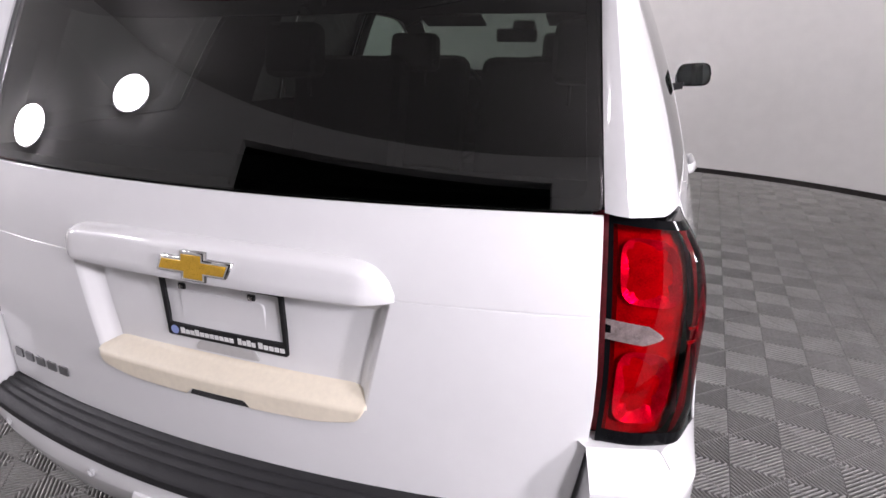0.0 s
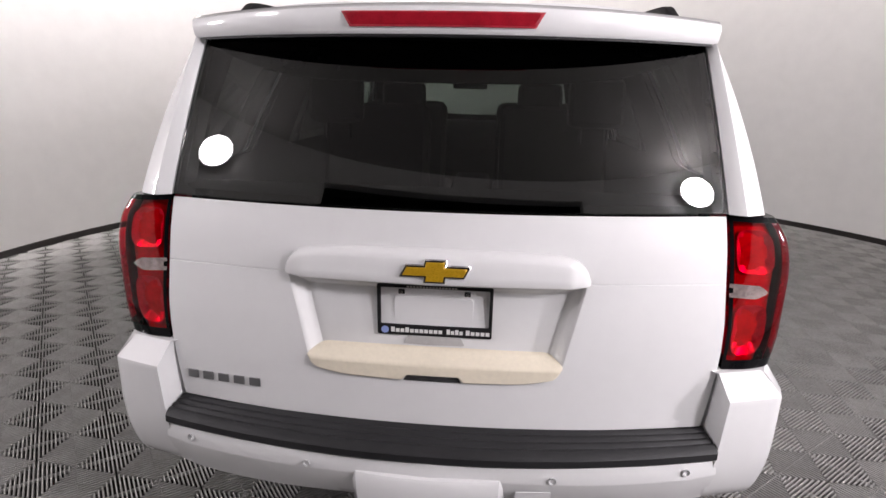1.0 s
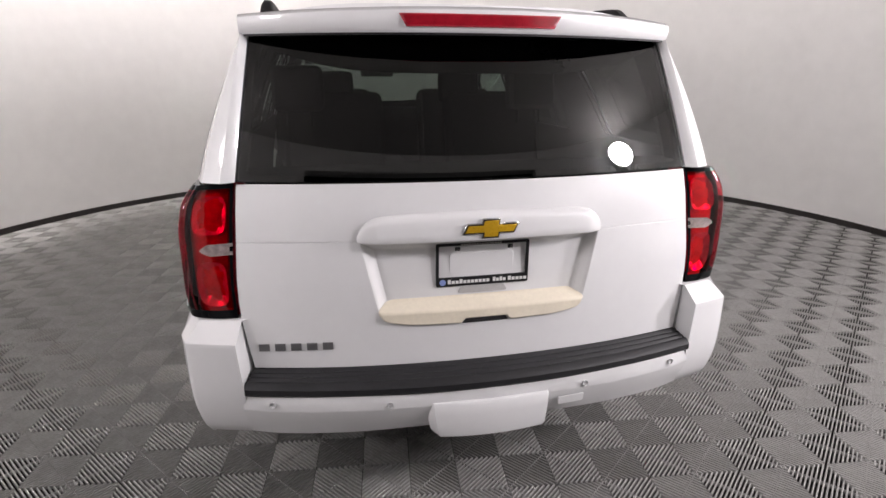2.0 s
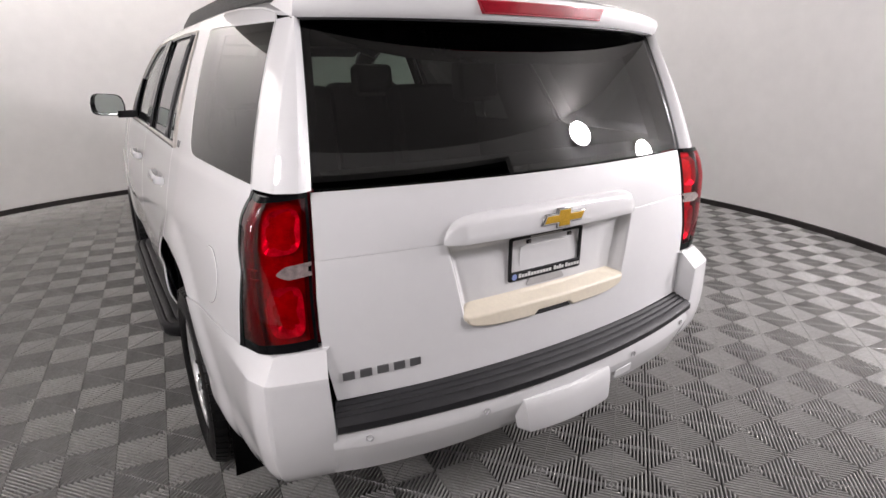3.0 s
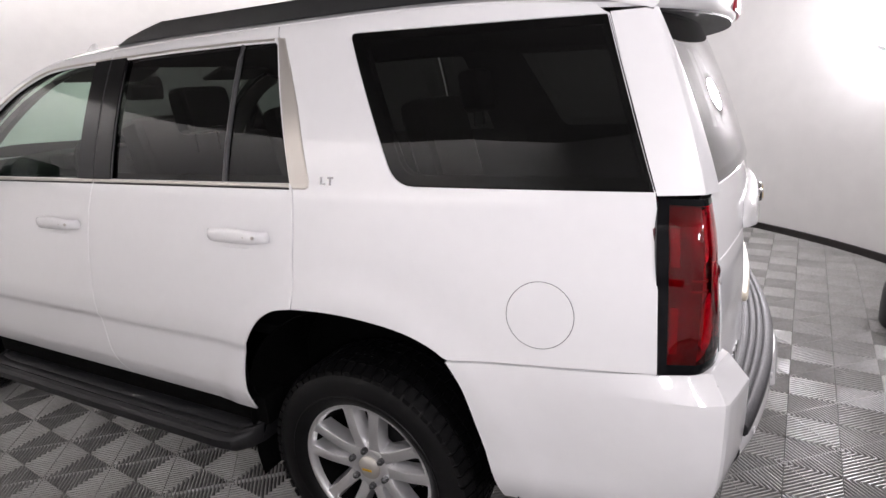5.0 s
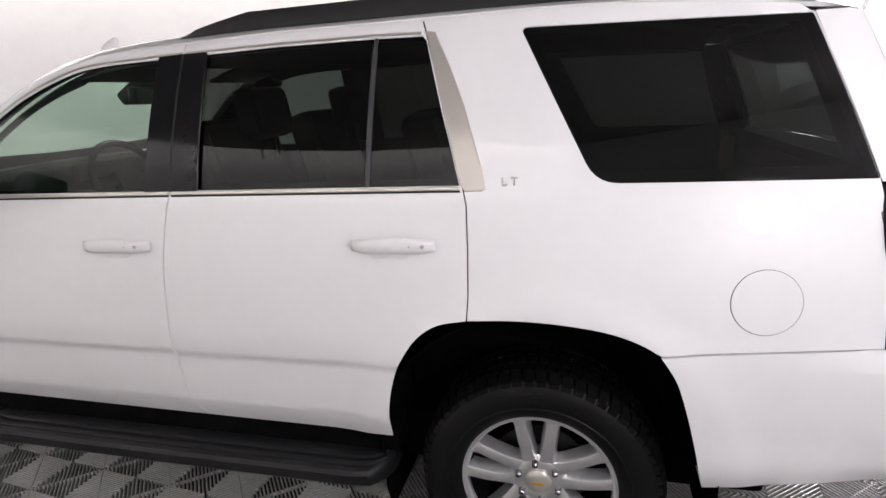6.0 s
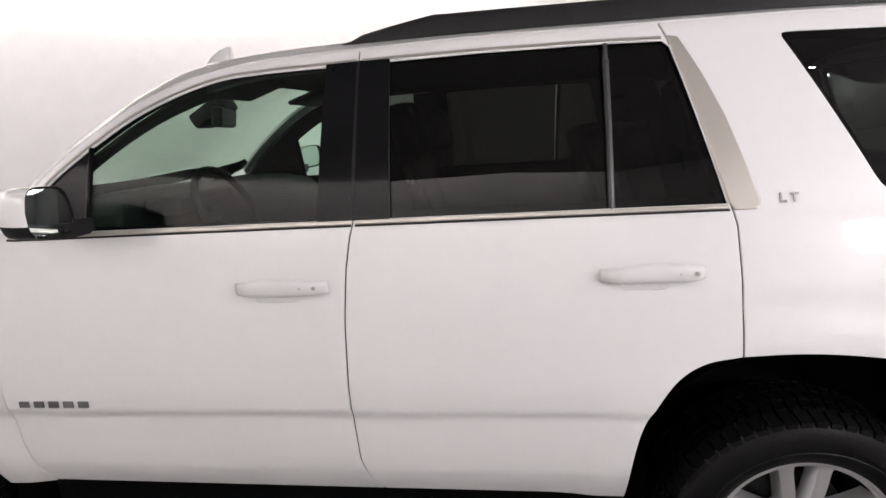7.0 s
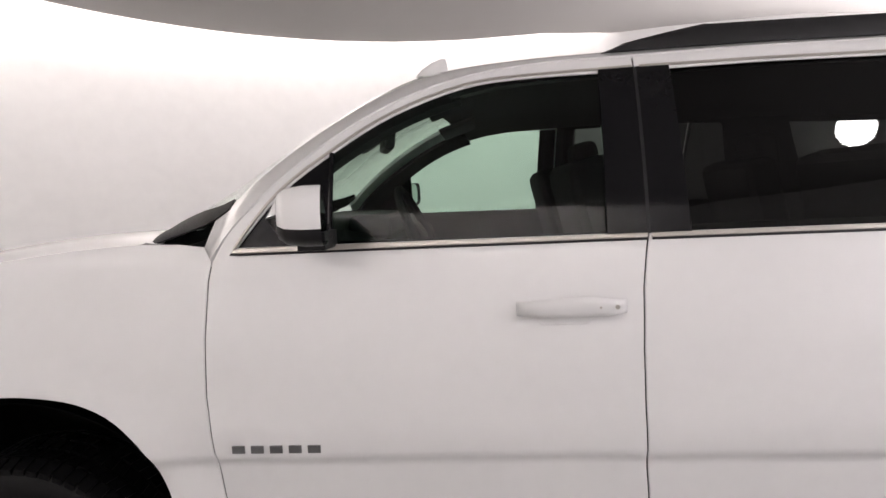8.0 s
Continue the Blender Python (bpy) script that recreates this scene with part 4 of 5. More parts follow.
# ---------------------------------------------------------------- rear lamps
def tail_lamp(s):
    ztop, zbot = 1.311, 0.898
    inner = smooth([(0.89, 0.776), (1.0, 0.778), (1.14, 0.770), (1.25, 0.761), (1.32, 0.755)])
    corner = smooth([(0.89, 0.909), (1.0, 0.922), (1.14, 0.922), (1.24, 0.908), (1.285, 0.885), (1.32, 0.855)])

    def pts(z, grow=0.0):
        xi, xc = inner(z) + 0.003, corner(z)
        yi = gate_skin(xi, min(z, 1.31)) + 0.004
        yc = 0.287 + 0.012 * max(0, (z - 1.2) / 0.11) - 0.006 * math.sin(math.pi * (z - zbot) / (ztop - zbot))
        yo = 0.3735 + 0.022 * (z - zbot) / (ztop - zbot)
        xo = width_at(yo, z) - 0.003
        a, c, o = Vector((xi, yi, z)), Vector((xc, yc, z)), Vector((max(xo, xc + 0.004), yo, z))
        c = c + Vector((0.012, -0.004, 0))
        row = [a + Vector((0, 0.03, 0))]
        bowl = Vector((0.0, -0.012, 0))
        for u in (0, 0.12, 0.25, 0.4, 0.55, 0.7, 0.82):
            row.append(a.lerp(c, u) + bowl * math.sin(math.pi * min(u, 1)))
        p, q = a.lerp(c, 0.88) + bowl * 0.37, c.lerp(o, 0.25)
        for u in (0.0, 0.33, 0.66, 1.0):
            row.append(p * (1 - u) ** 2 + c * 2 * u * (1 - u) + q * u * u)
        for u in (0.5, 0.75, 1.0):
            row.append(c.lerp(o, u))
        row.append(o + Vector((-0.03, 0.012, 0)))
        return [Vector((s * p.x, p.y, p.z)) for p in row]

    zs = [zbot + (ztop - zbot) * i / 30 for i in range(31)]
    skin = [pts(z) for z in zs]
    lamp = sheet("tail_lamp", [[p + Vector((-s * 0.028, 0.028, 0)) for p in r] for r in skin], LAMP_DARK, car, "red tail lamp in a black surround", sharp=50)
    sheet("lens", skin[2:30], RED_LENS, lamp, "red lens", sharp=60)
    for r in (skin[0:3], skin[29:31]):
        sheet("surround", r, BLACK_GLOSS, lamp, "black band", sharp=60)
    for r in (skin[0], skin[-1]):
        bm = bmesh.new()
        bm.faces.new([bm.verts.new(p) for p in r])
        bmesh.ops.triangulate(bm, faces=bm.faces)
        part("lamp_cap", bm, BLACK_GLOSS, lamp)
    sheet("inner_edge", [[p + Vector((0, -0.0015, 0)) for p in (r[0], r[1], r[1].lerp(r[2], 0.5))] for r in skin], BLACK_GLOSS, lamp, "black inner edge", sharp=60)
    sheet("outer_edge", [[p + Vector((s * 0.0012, 0, 0)) for p in r[-3:]] for r in skin], BLACK_GLOSS, lamp, "black outer edge", sharp=60)
    # bright boxes behind the lens
    for zm, zr, u0, u1, deep in ((1.002, 0.072, 0.17, 0.80, 0.026), (1.216, 0.058, 0.17, 0.82, 0.024)):
        um, ur = (u0 + u1) / 2, (u1 - u0) / 2
        rows = []
        for i in range(10):
            f = 0.01 + 0.99 * i / 9
            row = []
            for k in range(43):
                t = 2 * math.pi * k / 42
                c, d = math.cos(t), math.sin(t)
                c, d = math.copysign(abs(c) ** 0.55, c), math.copysign(abs(d) ** 0.55, d)
                r = pts(zm + zr * f * d)
                flute = 0.0035 * math.sin(7 * t + 1.3 * zm) * math.sin(math.pi * f) ** 0.8
                row.append(r[1].lerp(r[9], um + ur * f * c) + Vector((-s * 0.004, 0.010 + deep * (1 - f ** 1.6) + flute, 0)))
            rows.append(row)
        bowl = sheet("reflector", rows, LAMP_SILVER, lamp, "bright bowl behind the lens", sharp=50)
        # raised inner frame and bulb seat in the bowl
        rows = []
        for f, lift in ((0.50, 0.006), (0.48, -0.003), (0.42, -0.003), (0.40, 0.008)):
            row = []
            for k in range(29):
                t = 2 * math.pi * k / 28
                c, d = math.cos(t), math.sin(t)
                c, d = math.copysign(abs(c) ** 0.3, c), math.copysign(abs(d) ** 0.3, d)
                r = pts(zm + zr * f * d)
                row.append(r[1].lerp(r[9], um + ur * f * c) + Vector((-s * 0.004, 0.008 + deep * (1 - f ** 2.2) + lift, 0)))
            rows.append(row)
        sheet("reflector_frame", rows, RED_DEEP, bowl, "raised red frame in the bowl", sharp=40)
    # upright light strips on the flank and short bars at the corner
    for z0, z1 in ((0.948, 1.062), (1.160, 1.248)):
        rows = []
        for i in range(7):
            r = pts(z0 + (z1 - z0) * i / 6)
            rows.append([r[12].lerp(r[13], u) + Vector((-s * 0.010, 0.002, 0)) for u in (0.1, 0.8)])
        sheet("light_strip", rows, RED_STRIP, lamp, "red light strip", thick=0.003)
    for z in (1.104, 1.130):
        sheet("light_bar", [[p + Vector((-s * 0.007, 0.006, 0)) for p in pts(z + dz)[8:12]] for dz in (0.0, 0.005)], RED_STRIP, lamp, "thin red bar", thick=0.002)
    # sheet added inside the side: the flank's shade is put into its deep red
    sheet("flank_shade", [[p + Vector((-s * 0.013, 0.010, 0)) for p in pts(z)[9:15]] for z in zs[1:30]], RED_SHADE_AND_EDGE, lamp, "added dark red sheet that holds the flank's shade, behind the side of the lens", sharp=60)
    sheet("inner_liner", [[r[1].lerp(r[8], u) + Vector((0, 0.010, 0)) for u in (0.0, 0.06, 0.12)] for r in (pts(z) for z in zs[1:30])], RED_SHADE_AND_EDGE, lamp, "dark red liner along the inner edge", sharp=60)
    # clear reversing window, pointed at its outer end
    zc = [1.100 + 0.036 * i / 6 for i in range(7)]
    ends = (0.46, 0.56, 0.64, 0.68, 0.64, 0.58, 0.50)

    def across(z, end, d):
        r = pts(z)
        return [r[1].lerp(r[8], end * k / 6) + Vector((0, d - 0.012 * math.sin(math.pi * min(1, end * k / 6 * 0.82)), 0)) for k in range(7)]

    sheet("reversing_lens", [across(z, e, -0.0055) for z, e in zip(zc, ends)], CLEAR, lamp, "clear pointed window in the lamp", sharp=60)
    sheet("reversing_reflector", [across(z, e, -0.003 + 0.002 * math.sin(math.pi * i / 6)) for i, (z, e) in enumerate(zip(zc, ends))], CLEAR_BACK, lamp, "dull silver reflector", sharp=20)


for sgn in (-1, 1):
    tail_lamp(sgn)

# ---------------------------------------------------------------- rear bumper
def bumper_plan(u):
    """u from -1 to 1 round the back, as (x, y)."""
    a = abs(u)
    x = smooth([(0, 0), (0.30, 0.378), (0.55, 0.691), (0.622, 0.782), (0.66, 0.83), (0.74, 0.922), (0.80, 0.956), (0.88, 0.974), (1.0, 0.988)])(a)
    y = smooth([(0, 0.062), (0.30, 0.085), (0.55, 0.1425), (0.622, 0.174), (0.66, 0.186), (0.74, 0.215), (0.80, 0.290), (0.88, 0.50), (1.0, 0.86)])(a)
    if a > 0.622:
        # flat faces past the pad's end, with a ridge between them
        knots = ((0.622, 0.782, 0.1745), (0.745, 0.929, 0.2220), (0.80, 0.957, 0.292), (0.88, 0.974, 0.50), (1.0, 0.988, 0.86))
        for p, q in zip(knots, knots[1:]):
            if a <= q[0] + 1e-9:
                k = (a - p[0]) / (q[0] - p[0])
                x, y = p[1] + (q[1] - p[1]) * k, p[2] + (q[2] - p[2]) * k
                break
    return (math.copysign(x, u) if u else 0.0, y)


def bumper_ring(us, prof, name, label, parent=None, caps=False):
    rows = []
    for u in us:
        x, y = bumper_plan(u)
        x1, y1 = bumper_plan(min(u + 0.01, 1))
        x0, y0 = bumper_plan(max(u - 0.01, -1))
        t = Vector((x1 - x0, y1 - y0, 0)).normalized()
        n = Vector((t.y, -t.x, 0))
        rows.append([Vector((x, y, 0)) + n * d + Vector((0, 0, z)) for d, z in prof(u)])
    return sheet(name, rows, PAINT, parent or car, label, sharp=38)


def low_prof(u):
    a = abs(u)
    top = 0.678 - 0.010 * a
    bot = 0.512 - 0.085 * max(0, a - 0.76) / 0.24 - 0.012 * min(1, a / 0.5)
    return [(-0.10, top), (-0.016, top), (-0.009, top - 0.005), (-0.003, top - 0.03), (0.001, 0.617), (0.000, 0.611), (-0.016, 0.565), (-0.027, 0.54), (-0.040, bot + 0.008), (-0.058, bot), (-0.16, bot - 0.002)]


bumper = bumper_ring([-0.622 + 1.244 * i / 60 for i in range(61)], low_prof, "rear_bumper", "white rear bumper with a black step pad")


arch_y = smooth([(0.40, 0.765), (0.43, 0.775), (0.58, 0.808), (0.69, 0.835), (0.79, 0.866), (0.862, 0.908), (0.90, 0.94)])


plain_half = smooth([(0.60, 0.994), (0.66, 1.002), (0.75, 1.009), (0.84, 1.012), (0.92, 1.005)])


def corner_point(s, u, f):
    """u from the pad's end (0.615) round to the arch (1); f from the top edge (0) down (1)."""
    bot = 0.500 - 0.075 * max(0, u - 0.76) / 0.24
    x, y = bumper_plan(u)
    along = y + max(0, (y - 0.42) / 0.44) * (arch_y(0.87) - 0.862)
    top = 0.8955 - 0.030 * min(max((along - 0.369) / 0.536, 0), 1)
    z = top + (bot - top) * f
    x0, y0 = bumper_plan(u - 0.01)
    x1, y1 = bumper_plan(min(u + 0.01, 1))
    t = Vector((x1 - x0, y1 - y0, 0)).normalized()
    n = Vector((t.y, -t.x, 0))
    d = ledge(z) + 0.004 * min(1, max(0, (u - 0.622) / 0.08))
    rear = Vector((x, y, z)) + n * d
    ys = y + max(0, (y - 0.42) / 0.44) * (arch_y(z) - 0.002 - 0.86)
    lower = 0.02 * max(0, (0.56 - z) / 0.1) ** 2
    low_side = plain_half(max(z, 0.60)) - 0.05 * (max(1.25 - ys, 0) / 0.87) ** 1.6 + flare(ys, z) - lower
    side = Vector((low_side + 0.003, ys, z))
    w = min(max((u - 0.745) / 0.15, 0), 1)
    w = w * w * (3 - 2 * w)
    p = rear.lerp(side, w)
    # the inner edge leans in a little towards its foot
    p.x -= 0.010 * max(0, 1 - (u - 0.622) / 0.12) * min(max((0.83 - z) / 0.15, 0), 1)
    return Vector((s * p.x, p.y, p.z))


low_ledge = smooth([(0.40, -0.13), (0.46, -0.075), (0.50, -0.048), (0.53, -0.026), (0.58, -0.0095), (0.64, 0.002), (0.72, 0.006), (0.80, 0.006)])


def ledge(z):
    return low_ledge(min(z, 0.80)) if z < 0.838 else 0.006 - 0.95 * (z - 0.838)


for s in (-1, 1):
    fs = [0, 0.012, 0.03, 0.06, 0.10, 0.128, 0.142, 0.16, 0.18, 0.22, 0.30, 0.38, 0.46, 0.54, 0.62, 0.70, 0.77, 0.83, 0.88, 0.92, 0.96, 1.0]
    rows = []
    for i in range(49):
        u = 0.622 + (1.0 - 0.622) * i / 48
        r = [corner_point(s, u, f) for f in fs]
        n = Vector((s * 0.6, -0.5, 0)) if u < 0.85 else Vector((s, 0, 0))
        rows.append([r[0] - n * 0.07 + Vector((0, 0, 0.001)), *r, r[-1] - n * 0.10])
    sheet("bumper_corner", rows, PAINT, bumper, "white wrap-round bumper corner", sharp=20)
    # inner cheek beside the pad
    face = [tuple(p) for p in rows[0][1:] if p.z > 0.64]
    cheek = [face, [(s * (0.745 + 0.027 * min(max((p[2] - 0.72) / 0.17, 0), 1)), 0.262, p[2]) for p in face]]
    sheet("bumper_cheek", cheek, PAINT, bumper, "white cheek beside the step pad", sharp=38)

# step pad with long ribs
prof = [(-0.02, 0.708), (0.0, 0.7265), (0.010, 0.729)]
d = 0.012
while d < 0.100:
    prof += [(d, 0.729 - 0.31 * d), (d + 0.0035, 0.7302 - 0.31 * d), (d + 0.010, 0.7302 - 0.31 * d), (d + 0.0135, 0.729 - 0.31 * d)]
    d += 0.0225
prof += [(0.108, 0.697), (0.114, 0.690), (0.115, 0.672), (0.108, 0.664)]
rows = []
for i in range(61):
    v = -1 + 2 * i / 60
    r = []
    for dd, z in prof:
        x = v * (0.744 + 0.028 * min(max(dd / 0.1, 0), 1))
        r.append((x, 0.178 + (0.105 + 0.055 * min(max(dd / 0.1, 0), 1)) * x * x - dd, z - 0.006 * (1 - v * v)))
    rows.append(r)
pad = sheet("step_pad", rows, PAD, bumper, "dark grey ribbed plastic step pad", sharp=30)
for k in (0, -1):
    bm = bmesh.new()
    vs = [bm.verts.new(p) for p in rows[k]]
    vs.append(bm.verts.new((rows[k][0][0], rows[k][0][1], 0.66)))
    bm.faces.new(vs)
    bmesh.ops.triangulate(bm, faces=bm.faces)
    part("pad_end", bm, PAD, pad)


def bumper_face(u, z):
    x, y = bumper_plan(u)
    return Vector((x, y - 0.002, z))


for u, z in ((-0.5485, 0.638), (-0.262, 0.628), (0.262, 0.628), (0.5485, 0.638)):
    c = bumper_face(u, z)
    n = Vector((bumper_plan(u + 0.02)[0] - bumper_plan(u - 0.02)[0], bumper_plan(u + 0.02)[1] - bumper_plan(u - 0.02)[1], 0)).normalized()
    ang = math.atan2(-n.x, n.y)
    m = Matrix.Translation(c) @ Euler((0, 0, ang)).to_matrix().to_4x4()
    part("sensor", lathe([(-0.0025, 0.0001), (-0.0025, 0.0082), (0.002, 0.0086)], None, 20), PAINT, bumper, "small round parking sensor", at=m)
    part("sensor_ring", lathe([(-0.0012, 0.0086), (-0.0012, 0.0100), (0.003, 0.0102)], None, 20), SENSOR_RING, bumper, at=m)
# hitch cover
rows = []
for i in range(41):
    v = -1 + 2 * i / 40
    x0 = 0.213
    back = 0.02 * v * v + 0.034 * max(0, (abs(v) - 0.90) / 0.10)
    rows.append([(v * (x0 - 0.004), 0.100, 0.628), (v * x0, 0.052 + back, 0.622), (v * x0, 0.046 + back, 0.615), (v * (x0 - 0.002), 0.040 + back, 0.585), (v * (x0 - 0.012), 0.034 + back, 0.522), (v * (x0 - 0.020), 0.036 + back, 0.509), (v * (x0 - 0.024), 0.044 + back, 0.503), (v * (x0 - 0.026), 0.10, 0.501)])
hc = sheet("hitch_cover", rows, PAINT, bumper, "white removable hitch cover", sharp=35)
for k in (0, -1):
    bm = bmesh.new()
    bm.faces.new([bm.verts.new(p) for p in rows[k]])
    bmesh.ops.triangulate(bm, faces=bm.faces)
    part("cover_end", bm, PAINT, hc)
panel("bumper_plug", rounded([(0.235, 0.56), (0.33, 0.56), (0.33, 0.59), (0.235, 0.59)], 0.004, 2), lambda x, z: (x, 0.0625 + 0.165 * x * x + 0.12 * max(0, 0.60 - z), z), (0, -1, 0), PAINT, bumper, thick=0.003, edge=0.0008, step=0.03, off=0.0005)

# ---------------------------------------------------------------- underbody, wheel houses, running boards
part("underbody", box_bm((1.60, 4.2, 0.20), (0, 2.65, 0.40), 0.03), LINER, car, "dark underbody")
part("rear_underbody", box_bm((1.50, 0.55, 0.10), (0, 0.58, 0.57), 0.03), LINER, car, "dark underbody")
part("cabin_floor", box_bm((1.20, 3.2, 0.05), (0, 2.1, 0.62), 0.01), TRIM_IN, car, "dark carpeted floor")
part("firewall", box_bm((1.75, 0.05, 0.75), (0, 3.72, 0.88), 0.01), LINER, car)
part("gate_lining", box_bm((1.40, 0.03, 0.60), (0, 0.36, 1.02), 0.01), TRIM_IN, car, "dark tailgate lining")
sheet("gate_sill", [[(0.74 * v, rear_glass(0.74 * v, 1.334)[1] + 0.012, 1.334), (0.74 * v, 0.40, 1.342), (0.74 * v, 0.40, 1.30)] for v in [-1 + 2 * k / 16 for k in range(17)]], TRIM_IN, car, "dark ledge inside the rear window", sharp=60)
for s in (-1, 1):
    for cy, r in ((REAR_AXLE[0], 0.52), (FRONT_AXLE[0], 0.50)):
        rows = []
        for i in range(25):
            a = math.pi * (-0.12 + 1.24 * i / 24)
            sq = 1.0 + 0.07 * abs(math.sin(2 * a))
            rows.append([(s * x, cy + r * sq * math.cos(a), 0.40 + (r + 0.01) * math.sin(a) * (1.0 if math.sin(a) < 0 else 1.04)) for x in (0.958, 0.93, 0.80, 0.62)])
        sheet("wheel_house", rows, LINER, car, "black wheel arch liner", thick=0.004)
        part("wheel_house_wall", box_bm((0.02, 1.0, 0.75), (s * 0.63, cy, 0.60), 0.004), LINER, car)
    # running board
    rows = []
    for y, w, dz in ((1.742, 0.955, 0.0), (1.760, 1.01, 0.0), (1.80, 1.052, 0.0), (1.86, 1.062, 0.0), (2.6, 1.066, 0.0), (3.40, 1.062, 0.0), (3.50, 1.045, 0.0), (3.555, 0.96, 0.0)):
        rows.append([(s * 0.86, y, 0.405), (s * 0.93, y, 0.418), (s * (w - 0.085), y, 0.420), (s * (w - 0.075), y, 0.414), (s * (w - 0.065), y, 0.418), (s * (w - 0.045), y, 0.418), (s * (w - 0.036), y, 0.412), (s * (w - 0.026), y, 0.416), (s * (w - 0.010), y, 0.411), (s * w, y, 0.398), (s * (w - 0.004), y, 0.362), (s * (w - 0.02), y, 0.346), (s * 0.86, y, 0.345)])
    sheet("running_board", rows, BLACK, car, "black ribbed running board", sharp=35, closed=True, caps=True)
    for y in (1.95, 2.6, 3.3):
        part("board_bracket", box_bm((0.16, 0.05, 0.03), (s * 0.86, y, 0.385), 0.004), LINER, car)
    part("sill", box_bm((0.10, 1.86, 0.12), (s * 0.88, 2.65, 0.47), 0.01), LINER, car)


# ---------------------------------------------------------------- wheels
def wheel_meshes():
    """Meshes of one wheel; the outer face looks along +x."""
    tyre = [(-0.105, 0.250), (-0.120, 0.262), (-0.130, 0.288), (-0.134, 0.316), (-0.131, 0.345), (-0.124, 0.372), (-0.115, 0.387), (-0.100, 0.394)]
    prof = tyre + [(-0.05, 0.398), (0.0, 0.399), (0.05, 0.398)] + [(-x, r) for x, r in tyre[::-1]]
    t_bm = lathe(prof, None, 96)
    # tread blocks in five rows, cut by slanted grooves
    blocks = []
    for x0, x1, n, skew in ((-0.126, -0.082, 62, 0.010), (-0.074, -0.032, 70, 0.016), (-0.024, 0.024, 70, -0.018), (0.032, 0.074, 70, 0.016), (0.082, 0.126, 62, -0.010)):
        for i in range(n):
            a0, a1 = 2 * math.pi * (i + 0.10) / n, 2 * math.pi * (i + 0.86) / n
            bm = []
            shoulder = abs(x0 + x1) > 0.2
            for (x, a, lift) in ((x0, a0, 0), (x1, a0 + skew, 0), (x1, a1 + skew, 0), (x0, a1, 0)):
                edge = shoulder and abs(x) > 0.1
                r_lo, r_hi = (0.372, 0.388) if edge else (0.394, 0.4055)
                xs = x
                bm.append(((xs, r_lo * math.cos(a), r_lo * math.sin(a)), (xs, r_hi * math.cos(a), r_hi * math.sin(a))))
            blocks.append(bm)
    verts, faces = [], []
    for b in blocks:
        s = len(verts)
        verts += [p[0] for p in b] + [p[1] for p in b]
        faces += [(s + 4, s + 5, s + 6, s + 7)] + [(s + k, s + (k + 1) % 4, s + 4 + (k + 1) % 4, s + 4 + k) for k in range(4)]
    tmp = bpy.data.meshes.new("tread")
    tmp.from_pydata(verts, [], faces)
    tread = bmesh.new()
    tread.from_mesh(tmp)
    bmesh.ops.recalc_face_normals(tread, faces=tread.faces)
    bmesh.ops.recalc_face_normals(t_bm, faces=t_bm.faces)
    # raised ring and plain marks on the side wall
    ring = lathe([(0.1335, 0.296), (0.1352, 0.298), (0.1352, 0.300), (0.1335, 0.302)], None, 72)
    me2 = bpy.data.meshes.new("ring")
    ring.to_mesh(me2)
    t_bm.from_mesh(me2)
    # rim: wide polished lip, barrel with its shade put into near-black, five pairs of spokes
    rim = lathe([(0.100, 0.264), (0.109, 0.263), (0.113, 0.259), (0.113, 0.250), (0.109, 0.243), (0.100, 0.238), (0.088, 0.236)], None, 72)
    barrel = lathe([(0.0885, 0.2365), (0.04, 0.222), (-0.05, 0.214), (-0.105, 0.232), (-0.11, 0.252)], None, 72)
    spokes = []
    for sgn2 in (-1, 1):
        rows = []
        for j in range(15):
            t = j / 14
            r = 0.052 + (0.250 - 0.052) * t
            mid = sgn2 * (0.021 + 0.034 * t ** 0.85)
            fillet_out, fillet_in = max(0, (t - 0.80) / 0.20) ** 2, max(0, (0.34 - t) / 0.34) ** 2
            w_in = 0.0210 + 0.012 * fillet_out + 0.012 * fillet_in
            w_out = 0.0225 + 0.020 * fillet_out + 0.013 * fillet_in
            x = 0.086 + 0.012 * math.sin(math.pi * min(t * 1.1, 1)) + 0.024 * t ** 2.2
            edge = []
            for d, w in ((-sgn2, w_in), (sgn2, w_out)):
                ring = [(x - 0.050, r, mid + d * (w + 0.006)), (x - 0.010, r, mid + d * w), (x - 0.0015, r, mid + d * w * 0.86), (x, r, mid + d * w * 0.72)]
                edge.append(ring if d < 0 else ring[::-1])
            low, high = (edge[0], edge[1]) if -sgn2 < 0 else (edge[1], edge[0])
            rows.append(low + high)
        fs = [(a * 8 + m, a * 8 + m + 1, (a + 1) * 8 + m + 1, (a + 1) * 8 + m) for a in range(14) for m in range(7)]
        b = bmesh.new()
        vs = [b.verts.new(p) for q in rows for p in q]
        for f in fs:
            b.faces.new([vs[n] for n in f])
        bmesh.ops.recalc_face_normals(b, faces=b.faces)
        spokes.append(b)
    hub = lathe([(0.088, 0.040), (0.092, 0.050), (0.090, 0.080), (0.080, 0.094), (0.03, 0.098)], None, 60)
    me3 = bpy.data.meshes.new("hub")
    hub.to_mesh(me3)
    rim.from_mesh(me3)
    bmesh.ops.recalc_face_normals(rim, faces=rim.faces)
    cap = lathe([(0.108, 0.0001), (0.107, 0.022), (0.103, 0.037), (0.096, 0.044), (0.06, 0.045)], None, 40)
    disc = lathe([(0.02, 0.06), (0.022, 0.065), (0.022, 0.165), (0.0, 0.168), (0.0, 0.06)], None, 48)
